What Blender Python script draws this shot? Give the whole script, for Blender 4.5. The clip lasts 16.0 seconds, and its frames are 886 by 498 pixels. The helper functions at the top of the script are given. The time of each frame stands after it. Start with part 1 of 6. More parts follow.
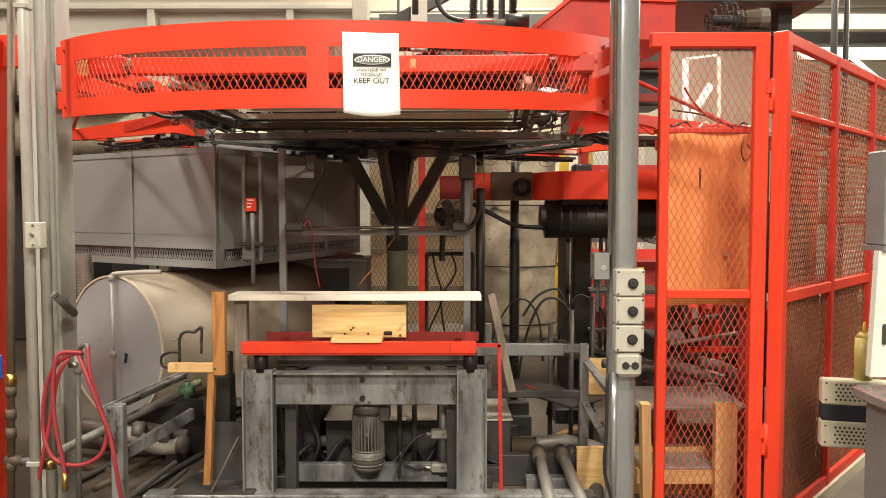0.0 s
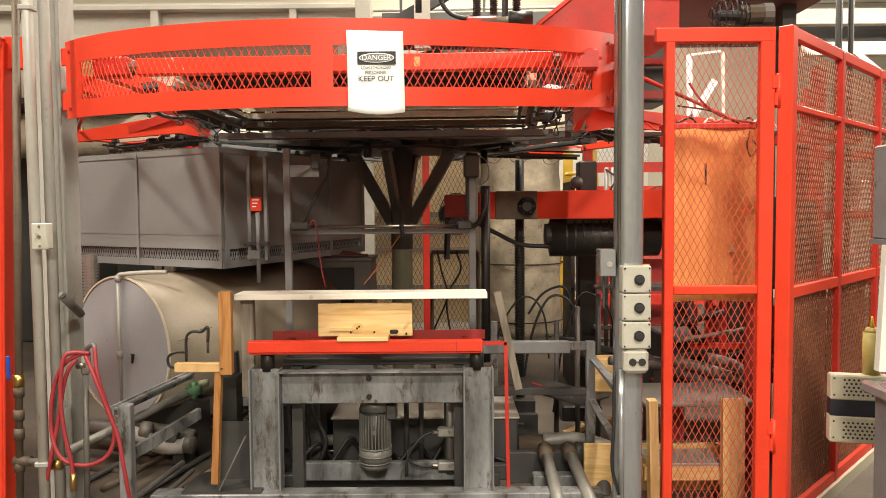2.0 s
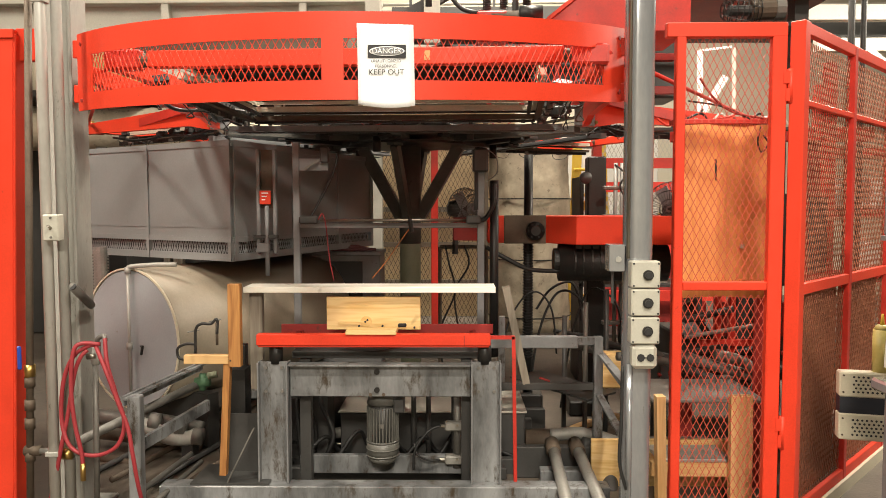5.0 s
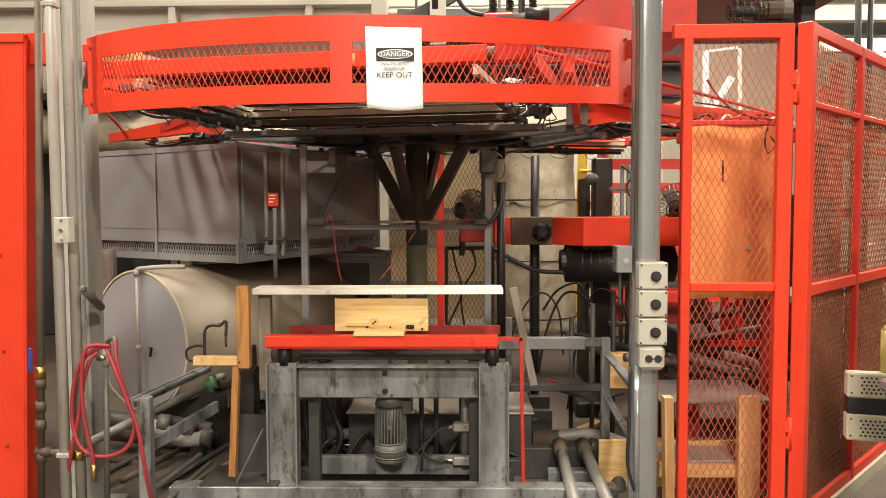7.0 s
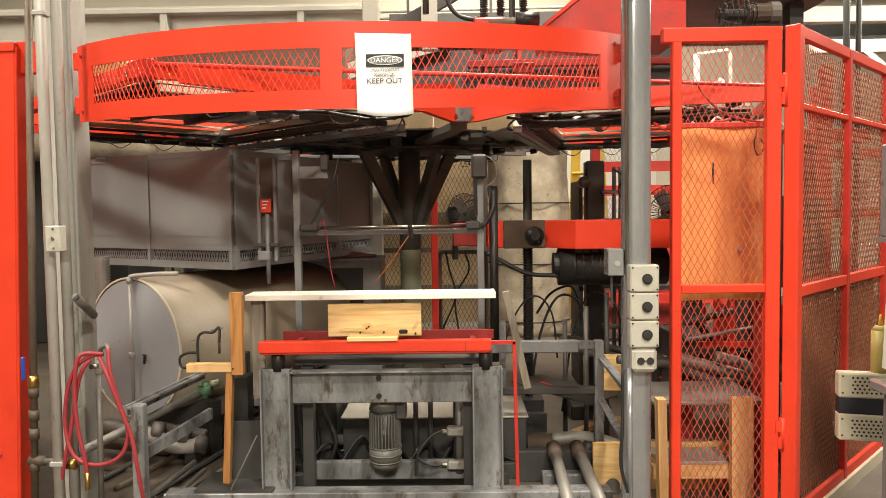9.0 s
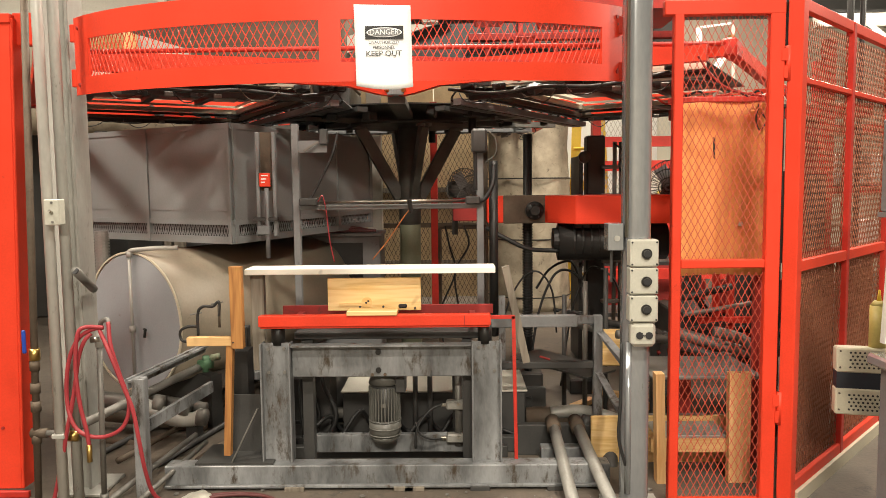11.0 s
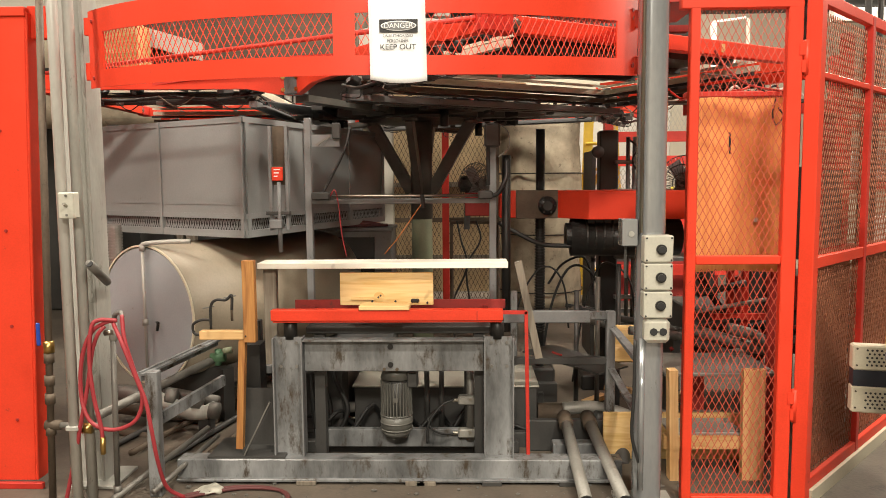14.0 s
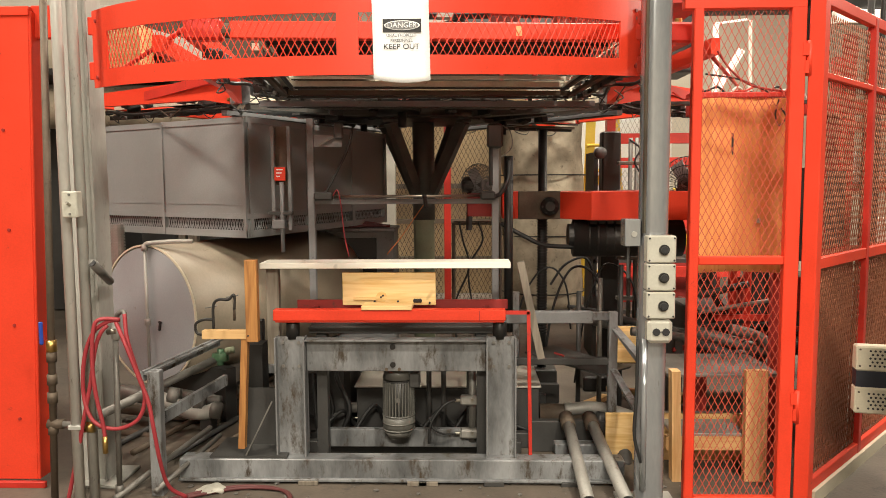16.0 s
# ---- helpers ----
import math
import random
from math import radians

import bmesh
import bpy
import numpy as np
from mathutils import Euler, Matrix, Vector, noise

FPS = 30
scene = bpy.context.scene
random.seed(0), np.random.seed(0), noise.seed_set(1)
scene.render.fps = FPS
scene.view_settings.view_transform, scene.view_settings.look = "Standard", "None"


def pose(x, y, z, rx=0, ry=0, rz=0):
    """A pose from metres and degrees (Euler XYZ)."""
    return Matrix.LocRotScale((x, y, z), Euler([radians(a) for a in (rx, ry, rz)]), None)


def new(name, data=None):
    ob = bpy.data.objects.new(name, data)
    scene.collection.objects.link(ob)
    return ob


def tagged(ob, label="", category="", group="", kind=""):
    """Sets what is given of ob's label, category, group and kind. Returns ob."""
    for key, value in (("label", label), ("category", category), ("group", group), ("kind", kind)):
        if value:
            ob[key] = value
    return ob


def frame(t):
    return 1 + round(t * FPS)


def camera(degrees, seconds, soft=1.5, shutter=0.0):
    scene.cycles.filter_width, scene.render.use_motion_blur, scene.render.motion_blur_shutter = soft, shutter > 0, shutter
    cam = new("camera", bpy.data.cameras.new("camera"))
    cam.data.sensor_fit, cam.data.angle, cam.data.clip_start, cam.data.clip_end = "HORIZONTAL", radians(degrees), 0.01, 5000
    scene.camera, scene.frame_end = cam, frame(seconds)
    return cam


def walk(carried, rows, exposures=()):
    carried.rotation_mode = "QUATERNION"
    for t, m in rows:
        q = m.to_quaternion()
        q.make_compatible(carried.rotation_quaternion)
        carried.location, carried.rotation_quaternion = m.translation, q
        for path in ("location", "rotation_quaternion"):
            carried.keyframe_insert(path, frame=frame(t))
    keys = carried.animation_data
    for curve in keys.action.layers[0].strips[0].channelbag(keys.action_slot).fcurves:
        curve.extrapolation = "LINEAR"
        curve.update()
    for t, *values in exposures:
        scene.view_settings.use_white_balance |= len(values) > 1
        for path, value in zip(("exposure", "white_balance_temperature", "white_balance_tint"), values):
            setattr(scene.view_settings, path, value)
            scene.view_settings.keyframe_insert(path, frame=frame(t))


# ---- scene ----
# The camera is held by hand and barely sways.
cam = camera(61.04, 16.0, soft=0.65)
PATH = [
    (0, pose(0.0002, -0.0002, 1.3999, 87.032, -0.002, 0.005)),
    (0.5, pose(0.0069, 0.0011, 1.3955, 87.284, 0.316, 0.337)),
    (1, pose(0.0031, -0.0033, 1.3924, 87.385, 0.412, 0.395)),
    (1.5, pose(-0.0031, 0.0018, 1.3901, 87.094, 0.439, 0.280)),
    (2, pose(-0.0069, 0.0018, 1.3945, 86.966, 0.463, 0.282)),
    (2.5, pose(-0.0115, 0.0029, 1.3884, 86.925, 0.433, 0.263)),
    (3, pose(-0.0054, -0.0016, 1.3923, 86.800, 0.328, 0.438)),
    (3.5, pose(-0.0132, -0.0012, 1.3870, 86.781, 0.041, 0.419)),
    (4, pose(-0.0112, 0.0018, 1.3886, 86.578, 0.018, 0.506)),
    (6.5, pose(-0.0187, -0.0090, 1.3897, 86.689, 0.215, 1.343)),
    (7, pose(-0.0245, -0.0127, 1.3925, 86.699, 0.237, 1.237)),
    (7.5, pose(-0.0177, -0.0202, 1.4005, 86.922, 0.307, 1.375)),
    (8, pose(-0.0220, -0.0255, 1.4047, 87.341, 0.513, 1.110)),
    (8.5, pose(-0.0203, -0.0209, 1.3997, 87.284, 0.727, 0.904)),
    (9, pose(-0.0098, -0.0210, 1.3974, 86.965, 0.784, 0.865)),
    (11.5, pose(-0.0082, -0.0171, 1.3905, 84.979, 0.550, 0.886)),
    (12, pose(-0.0090, -0.0187, 1.3870, 85.075, 0.319, 0.858)),
    (12.5, pose(-0.0126, -0.0225, 1.3788, 85.342, 0.209, 0.890)),
    (13, pose(-0.0130, -0.0194, 1.3881, 85.074, 0.275, 1.164)),
    (13.5, pose(-0.0187, -0.0136, 1.3901, 84.829, 0.400, 1.397)),
    (14, pose(-0.0210, -0.0070, 1.3908, 84.730, 0.469, 1.649)),
    (14.5, pose(-0.0235, -0.0030, 1.3822, 84.736, 0.380, 1.795)),
    (15, pose(-0.0280, -0.0020, 1.3856, 84.612, 0.393, 1.709)),
    (15.5, pose(-0.0216, -0.0017, 1.3840, 84.600, 0.342, 1.831)),
    (16, pose(-0.0272, -0.0083, 1.3814, 84.894, 0.350, 1.752)),
]
walk(cam, PATH)

# ---- world and light ----
hall_world = bpy.data.worlds.new("hall_world")
scene.world = hall_world
hall_world.use_nodes = True
hall_world.node_tree.nodes["Background"].inputs[0].default_value = (1.0, 0.93, 0.82, 1)
hall_world.node_tree.nodes["Background"].inputs[1].default_value = 0.01
scene.view_settings.exposure = 0.015


# Area lamps for assumed hall lighting; none of their fittings is in view.
def unseen_lamp(x, y, z, power, sx=1.2, sy=1.2):
    data = bpy.data.lights.new("unseen_area_light", "AREA")
    data.shape, data.size, data.size_y = "RECTANGLE", sx, sy
    data.energy, data.color = power, (1.0, 0.90, 0.745)
    ob = new("unseen_area_light", data)
    ob.matrix_world = pose(x, y, z)
    return ob


unseen_lamp(0.2, -4.2, 4.7, 960, 1.8, 1.2)
unseen_lamp(1.6, -0.6, 5.6, 420, 0.5, 0.5)
unseen_lamp(-3.3, 1.2, 5.6, 285, 0.4, 0.4)
# Added to reach the end plate of the drum.
unseen_lamp(-4.6, 2.9, 5.6, 180)
# The next two are added to brighten the canvas and what stands behind the turret.
unseen_lamp(4.2, 5.3, 3.5, 300)
unseen_lamp(0.9, 5.3, 5.6, 560)
unseen_lamp(-5.0, 8.6, 5.6, 160)
# Added to brighten the tan backdrop.
unseen_lamp(0.2, 9.0, 5.6, 520)


# ---- materials ----
def surface(name, col, rough=0.55, metal=0.0, dark=0.45, scale=7.0, amount=0.5, bump=0.15, fine=90.0, spots=0.0, spot_col=(0.12, 0.07, 0.04), stretch=(1, 1, 1), coat=0.0):
    """Painted or bare surface: blotches, fine grain, optional rust or dirt spots, slight relief."""
    m = bpy.data.materials.new(name)
    m.use_nodes = True
    nt = m.node_tree
    n, l = nt.nodes, nt.links
    b = n["Principled BSDF"]
    tc = n.new("ShaderNodeTexCoord")
    mp = n.new("ShaderNodeMapping")
    mp.inputs["Scale"].default_value = stretch
    info = n.new("ShaderNodeObjectInfo")
    add = n.new("ShaderNodeVectorMath")
    l.new(tc.outputs["Object"], mp.inputs["Vector"])
    l.new(mp.outputs[0], add.inputs[0])
    l.new(info.outputs["Random"], add.inputs[1])
    big = n.new("ShaderNodeTexNoise")
    big.inputs["Scale"].default_value, big.inputs["Detail"].default_value, big.inputs["Roughness"].default_value = scale, 6, 0.65
    small = n.new("ShaderNodeTexNoise")
    small.inputs["Scale"].default_value, small.inputs["Detail"].default_value = fine, 3
    for t in (big, small):
        l.new(add.outputs[0], t.inputs["Vector"])
    ramp = n.new("ShaderNodeValToRGB")
    ramp.color_ramp.elements[0].position, ramp.color_ramp.elements[1].position = 0.35, 0.65
    l.new(big.outputs["Fac"], ramp.inputs[0])
    base = n.new("ShaderNodeMix")
    base.data_type = "RGBA"
    base.inputs["A"].default_value = (*[c * (1 - amount * (1 - dark)) for c in col], 1)
    base.inputs["B"].default_value = (*col, 1)
    l.new(ramp.outputs[0], base.inputs["Factor"])
    grain = n.new("ShaderNodeMix")
    grain.data_type, grain.blend_type = "RGBA", "MULTIPLY"
    grain.inputs["Factor"].default_value = 0.25
    l.new(base.outputs["Result"], grain.inputs["A"])
    l.new(small.outputs["Fac"], grain.inputs["B"])
    gain = n.new("ShaderNodeMix")
    gain.data_type = "RGBA"
    gain.inputs["Factor"].default_value = 0.12
    gain.inputs["B"].default_value = (*col, 1)
    l.new(grain.outputs["Result"], gain.inputs["A"])
    last = gain.outputs["Result"]
    if spots:
        sp = n.new("ShaderNodeTexNoise")
        sp.inputs["Scale"].default_value, sp.inputs["Detail"].default_value, sp.inputs["Roughness"].default_value = scale * 3.1, 8, 0.75
        l.new(add.outputs[0], sp.inputs["Vector"])
        r2 = n.new("ShaderNodeValToRGB")
        r2.color_ramp.elements[0].position, r2.color_ramp.elements[1].position = 0.66 - 0.2 * spots, 0.74 - 0.15 * spots
        l.new(sp.outputs["Fac"], r2.inputs[0])
        mx = n.new("ShaderNodeMix")
        mx.data_type = "RGBA"
        mx.inputs["B"].default_value = (*spot_col, 1)
        l.new(r2.outputs[0], mx.inputs["Factor"])
        l.new(last, mx.inputs["A"])
        last = mx.outputs["Result"]
    l.new(last, b.inputs["Base Color"])
    rr = n.new("ShaderNodeMapRange")
    rr.inputs["To Min"].default_value, rr.inputs["To Max"].default_value = max(0.05, rough - 0.12), min(1, rough + 0.15)
    l.new(big.outputs["Fac"], rr.inputs["Value"])
    l.new(rr.outputs[0], b.inputs["Roughness"])
    b.inputs["Metallic"].default_value = metal
    b.inputs["Coat Weight"].default_value = coat
    bp = n.new("ShaderNodeBump")
    bp.inputs["Strength"].default_value, bp.inputs["Distance"].default_value = bump, 0.004
    l.new(small.outputs["Fac"], bp.inputs["Height"])
    l.new(bp.outputs[0], b.inputs["Normal"])
    return m


def wood(name, light, dark, along="z"):
    m = bpy.data.materials.new(name)
    m.use_nodes = True
    nt = m.node_tree
    n, l = nt.nodes, nt.links
    b = n["Principled BSDF"]
    tc, mp, info, add = n.new("ShaderNodeTexCoord"), n.new("ShaderNodeMapping"), n.new("ShaderNodeObjectInfo"), n.new("ShaderNodeVectorMath")
    mp.inputs["Scale"].default_value = {"x": (1.2, 14, 14), "y": (14, 1.2, 14), "z": (14, 14, 1.2)}[along]
    l.new(tc.outputs["Object"], mp.inputs["Vector"])
    l.new(mp.outputs[0], add.inputs[0])
    l.new(info.outputs["Random"], add.inputs[1])
    no = n.new("ShaderNodeTexNoise")
    no.inputs["Scale"].default_value, no.inputs["Detail"].default_value, no.inputs["Distortion"].default_value = 2.2, 7, 1.2
    l.new(add.outputs[0], no.inputs["Vector"])
    kn = n.new("ShaderNodeTexNoise")
    kn.inputs["Scale"].default_value = 9
    l.new(tc.outputs["Object"], kn.inputs["Vector"])
    ra = n.new("ShaderNodeValToRGB")
    ra.color_ramp.elements[0].position, ra.color_ramp.elements[1].position = 0.36, 0.62
    ra.color_ramp.elements[0].color, ra.color_ramp.elements[1].color = (*dark, 1), (*light, 1)
    l.new(no.outputs["Fac"], ra.inputs[0])
    kr = n.new("ShaderNodeValToRGB")
    kr.color_ramp.elements[0].position, kr.color_ramp.elements[1].position = 0.70, 0.78
    l.new(kn.outputs["Fac"], kr.inputs[0])
    mx = n.new("ShaderNodeMix")
    mx.data_type = "RGBA"
    mx.inputs["B"].default_value = (*[c * 0.45 for c in dark], 1)
    l.new(kr.outputs[0], mx.inputs["Factor"])
    l.new(ra.outputs[0], mx.inputs["A"])
    l.new(mx.outputs["Result"], b.inputs["Base Color"])
    b.inputs["Roughness"].default_value = 0.62
    bp = n.new("ShaderNodeBump")
    bp.inputs["Strength"].default_value, bp.inputs["Distance"].default_value = 0.2, 0.003
    l.new(no.outputs["Fac"], bp.inputs["Height"])
    l.new(bp.outputs[0], b.inputs["Normal"])
    return m


def matte(m, level):
    m.node_tree.nodes["Principled BSDF"].inputs["Specular IOR Level"].default_value = level
    return m


RED = surface("red_paint", (0.78, 0.056, 0.023), 0.45, 0, 0.75, 5, 0.45, 0.06, 140, 0.06, (0.25, 0.03, 0.02))
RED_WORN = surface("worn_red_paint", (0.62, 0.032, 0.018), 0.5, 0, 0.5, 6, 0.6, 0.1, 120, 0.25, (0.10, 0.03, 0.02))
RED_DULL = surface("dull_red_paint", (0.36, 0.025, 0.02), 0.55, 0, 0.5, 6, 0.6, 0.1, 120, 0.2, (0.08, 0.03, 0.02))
GREY = surface("grey_machine_paint", (0.22, 0.225, 0.23), 0.5, 0, 0.5, 5, 0.55, 0.1, 110, 0.28, (0.07, 0.06, 0.05))
GREY_STAIN = surface("stained_grey_paint", (0.30, 0.31, 0.318), 0.30, 0, 0.16, 4.5, 1.0, 0.12, 100, 0.66, (0.05, 0.037, 0.025), (1, 1, 0.35))
GREY_OVEN = surface("grey_oven_paint", (0.265, 0.275, 0.278), 0.45, 0, 0.7, 2.2, 0.5, 0.05, 120, 0.05)
DISC_GREY = surface("pale_blue_grey_paint", (0.36, 0.385, 0.41), 0.45, 0, 0.7, 2.2, 0.5, 0.05, 120, 0.12, (0.2, 0.15, 0.10))
MOTOR_GREY = surface("oily_motor_paint", (0.13, 0.128, 0.115), 0.4, 0, 0.45, 9, 0.7, 0.12, 110, 0.35, (0.05, 0.04, 0.03))
# Dark grey, lowered further to stand in for deep shadow around the machines.
GREY_DARK = surface("darkened_grey_paint", (0.058, 0.057, 0.055), 0.5, 0, 0.5, 6, 0.6, 0.12, 110, 0.25, (0.03, 0.026, 0.022))
POST = surface("glossy_grey_post_paint", (0.42, 0.44, 0.46), 0.12, 0.55, 0.7, 4, 0.5, 0.02, 90, 0.12, (0.10, 0.09, 0.07), (1, 1, 0.25))
POST_OLD = surface("old_grey_post_paint", (0.42, 0.415, 0.38), 0.4, 0, 0.5, 4, 0.6, 0.12, 90, 0.3, (0.10, 0.09, 0.07), (1, 1, 0.4))
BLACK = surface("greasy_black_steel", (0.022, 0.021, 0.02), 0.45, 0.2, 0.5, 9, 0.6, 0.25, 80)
STEEL = surface("bright_steel", (0.40, 0.375, 0.32), 0.33, 1.0, 0.5, 6, 0.5, 0.05, 120)
STEEL_DULL = surface("dull_steel", (0.24, 0.23, 0.21), 0.55, 0.5, 0.45, 6, 0.6, 0.12, 100, 0.25, (0.10, 0.07, 0.05))
RUST = surface("brown_rusty_steel", (0.14, 0.105, 0.075), 0.65, 0.3, 0.45, 8, 0.7, 0.25, 90, 0.35, (0.06, 0.04, 0.03))
# Near-black steel: shade under the turret is put into its colour.
UNDER = surface("dark_turret_steel", (0.030, 0.028, 0.026), 0.5, 0.2, 0.4, 7, 0.7, 0.25, 70, 0.2, (0.09, 0.08, 0.07))
GREEN = surface("pale_green_paint", (0.30, 0.33, 0.22), 0.5, 0, 0.6, 5, 0.5, 0.1, 100, 0.2, (0.08, 0.08, 0.05))
GREEN_VALVE = surface("green_valve_paint", (0.10, 0.22, 0.12), 0.5, 0, 0.5, 9, 0.6, 0.1, 100, 0.3)
BOX_GREY = surface("cream_grey_enamel", (0.52, 0.51, 0.44), 0.4, 0, 0.75, 8, 0.4, 0.05, 120, 0.15, (0.2, 0.17, 0.12))
WHITE = surface("white_paint", (0.78, 0.77, 0.72), 0.5, 0, 0.8, 5, 0.3, 0.05, 120)
PAPER = surface("white_paper", (0.87, 0.88, 0.89), 0.7, 0, 0.92, 4, 0.3, 0.02, 200)
INK = surface("black_ink", (0.02, 0.02, 0.022), 0.6, 0, 0.9, 4, 0.2, 0.01, 200)
CREAM = surface("cream_enamel", (0.66, 0.61, 0.47), 0.45, 0, 0.8, 6, 0.4, 0.05, 120, 0.12, (0.3, 0.22, 0.14))
NAVY = surface("dark_blue_band", (0.02, 0.024, 0.035), 0.5)
RUBBER_RED = surface("red_rubber", (0.36, 0.035, 0.045), 0.5, 0, 0.6, 12, 0.5, 0.08, 150)
RUBBER = surface("black_rubber", (0.018, 0.018, 0.018), 0.55)
HOSE_OLD = surface("dusty_maroon_rubber", (0.13, 0.035, 0.035), 0.6, 0, 0.6, 10, 0.5)
BRASS = surface("brass", (0.62, 0.42, 0.14), 0.3, 1.0)
BLUE = surface("blue_plastic", (0.02, 0.07, 0.42), 0.45)
ORANGE = surface("orange_cord", (0.55, 0.17, 0.03), 0.55)
YELLOW = surface("yellow_paint", (0.80, 0.55, 0.05), 0.5, 0, 0.8)
BOTTLE = surface("yellow_translucent_plastic", (0.60, 0.50, 0.16), 0.4, 0, 0.8, 8, 0.3)
COPPER = surface("warm_brown_panel", (0.40, 0.15, 0.07), 0.5, 0.0, 0.5, 4, 0.6, 0.1, 80, 0.15)
DRUM_TAN = surface("browned_tank_paint", (0.35, 0.30, 0.225), 0.45, 0, 0.6, 2.5, 0.7, 0.08, 90, 0.15, (0.16, 0.11, 0.06))
CANVAS = surface("stained_canvas", (0.47, 0.40, 0.295), 0.7, 0, 0.4, 4, 0.8, 0.6, 22, 0.45, (0.13, 0.10, 0.07))
CONCRETE = surface("dirty_concrete", (0.15, 0.122, 0.095), 0.7, 0, 0.4, 2.2, 0.8, 0.4, 60, 0.5, (0.07, 0.06, 0.05))
WALL = surface("beige_wall_paint", (0.55, 0.50, 0.40), 0.7, 0, 0.8, 1.2, 0.4, 0.1, 60)
CEIL = surface("dark_ceiling_deck", (0.06, 0.055, 0.05), 0.8, 0, 0.6, 2)
BEAM = surface("grey_beam_paint", (0.48, 0.46, 0.40), 0.55, 0, 0.7, 3, 0.5, 0.08, 80, 0.1)
PINE = wood("new_pine", (0.80, 0.58, 0.28), (0.64, 0.40, 0.14), "x")
PINE_Z = wood("pine_stud", (0.44, 0.21, 0.06), (0.27, 0.11, 0.03), "z")
PINE_X = wood("pine_block", (0.62, 0.40, 0.18), (0.48, 0.27, 0.10), "x")
WHITE_WOOD = wood("whitewashed_board", (0.88, 0.87, 0.79), (0.80, 0.77, 0.66), "x")
OLD_WOOD = wood("weathered_board", (0.22, 0.19, 0.15), (0.13, 0.11, 0.085), "z")
PLY = wood("orange_plywood", (0.80, 0.34, 0.11), (0.66, 0.25, 0.07), "z")
matte(RED, 0.3)
STRUT = surface("grimy_strut_paint", (0.115, 0.112, 0.10), 0.5, 0, 0.45, 6, 0.7, 0.12, 100, 0.3, (0.05, 0.045, 0.04))
PINE_L = wood("pale_pine_stud", (0.74, 0.48, 0.23), (0.60, 0.34, 0.13), "z")
# Tan backdrop colour with the warm light behind the mesh worked in.
WARM_BACK = surface("warm_lit_backdrop", (0.58, 0.43, 0.25), 0.7, 0, 0.6, 3, 0.6, 0.15, 60, 0.15, (0.25, 0.15, 0.07))
CONDUIT = surface("pale_conduit_paint", (0.56, 0.55, 0.51), 0.35, 0.1, 0.6, 5, 0.5, 0.06, 90, 0.2, (0.16, 0.14, 0.11), (1, 1, 0.3))
# Red mesh paint, lightened in colour for the light on its strands.
GATE_MESH = surface("lightened_red_mesh_paint", (0.60, 0.085, 0.05), 0.45, 0, 0.6, 9, 0.5, 0.08, 100, 0.2, (0.35, 0.20, 0.12))
MESH_TAN = surface("brown_mesh_steel", (0.34, 0.125, 0.065), 0.55, 0.2, 0.6, 9, 0.6, 0.1, 100)
# Spotted track steel; light caught from floor and front is put into its colour.
TRACK = surface("brightened_track_steel", (0.80, 0.74, 0.60), 0.34, 0.15, 0.5, 6, 0.5, 0.08, 120, 0.2, (0.22, 0.17, 0.11))
PIPE = surface("grey_pipe_steel", (0.36, 0.35, 0.32), 0.45, 0.25, 0.5, 7, 0.6, 0.12, 100, 0.35, (0.13, 0.09, 0.06), (1, 1, 0.5))
WOOL = surface("grey_flex_duct", (0.40, 0.40, 0.38), 0.4, 0.5)


# ---- building helpers ----
PLACE = {}


def thing(name, label, category, base=None, m=None, group="", kind=""):
    """An Empty that carries the parts. With base its parts are drawn in the world's space, with m in its own."""
    ob = new(name)
    ob.empty_display_size = 0.1
    ob.matrix_world = m or Matrix.Translation(base)
    PLACE[ob] = Matrix() if m else Matrix.Translation(base).inverted()
    return tagged(ob, label, category, group, kind)


def mesh_of(name, bm, mat):
    me = bpy.data.meshes.new(name)
    bmesh.ops.recalc_face_normals(bm, faces=bm.faces)
    bm.to_mesh(me)
    bm.free()
    me.materials.append(mat)
    return me


def part(name, bm, mat, parent, label="", smooth=False):
    """One mesh under a thing or a part."""
    back = PLACE[parent]
    bm.transform(back)
    me = mesh_of(name, bm, mat)
    if smooth:
        me.shade_smooth()
    ob = new(name, me)
    ob.parent = parent
    PLACE[ob] = back
    if label:
        tagged(ob, label)
    return ob


def solo(name, bm, mat, label, category, kind="", group="", smooth=False):
    me = mesh_of(name, bm, mat)
    if smooth:
        me.shade_smooth()
    return tagged(new(name, me), label, category, group, kind)


def B(*boxes, bevel=0.0, seg=1):
    """A bmesh of boxes, each (x0, y0, z0, x1, y1, z1), with bevelled edges."""
    bm = bmesh.new()
    for x0, y0, z0, x1, y1, z1 in boxes:
        m = Matrix.Translation(((x0 + x1) / 2, (y0 + y1) / 2, (z0 + z1) / 2)) @ Matrix.Diagonal((abs(x1 - x0), abs(y1 - y0), abs(z1 - z0), 1))
        bmesh.ops.create_cube(bm, size=1, matrix=m)
    if bevel:
        bmesh.ops.bevel(bm, geom=bm.edges[:], offset=bevel, segments=seg, affect="EDGES", profile=0.5)
    return bm


def rod(bm, p, q, r, seg=12, r2=None):
    p, q = Vector(p), Vector(q)
    d = q - p
    m = Matrix.Translation((p + q) / 2) @ d.to_track_quat("Z", "Y").to_matrix().to_4x4()
    bmesh.ops.create_cone(bm, cap_ends=True, segments=seg, radius1=r, radius2=r if r2 is None else r2, depth=d.length, matrix=m)
    return bm


def R(p, q, r, seg=12, r2=None):
    return rod(bmesh.new(), p, q, r, seg, r2)


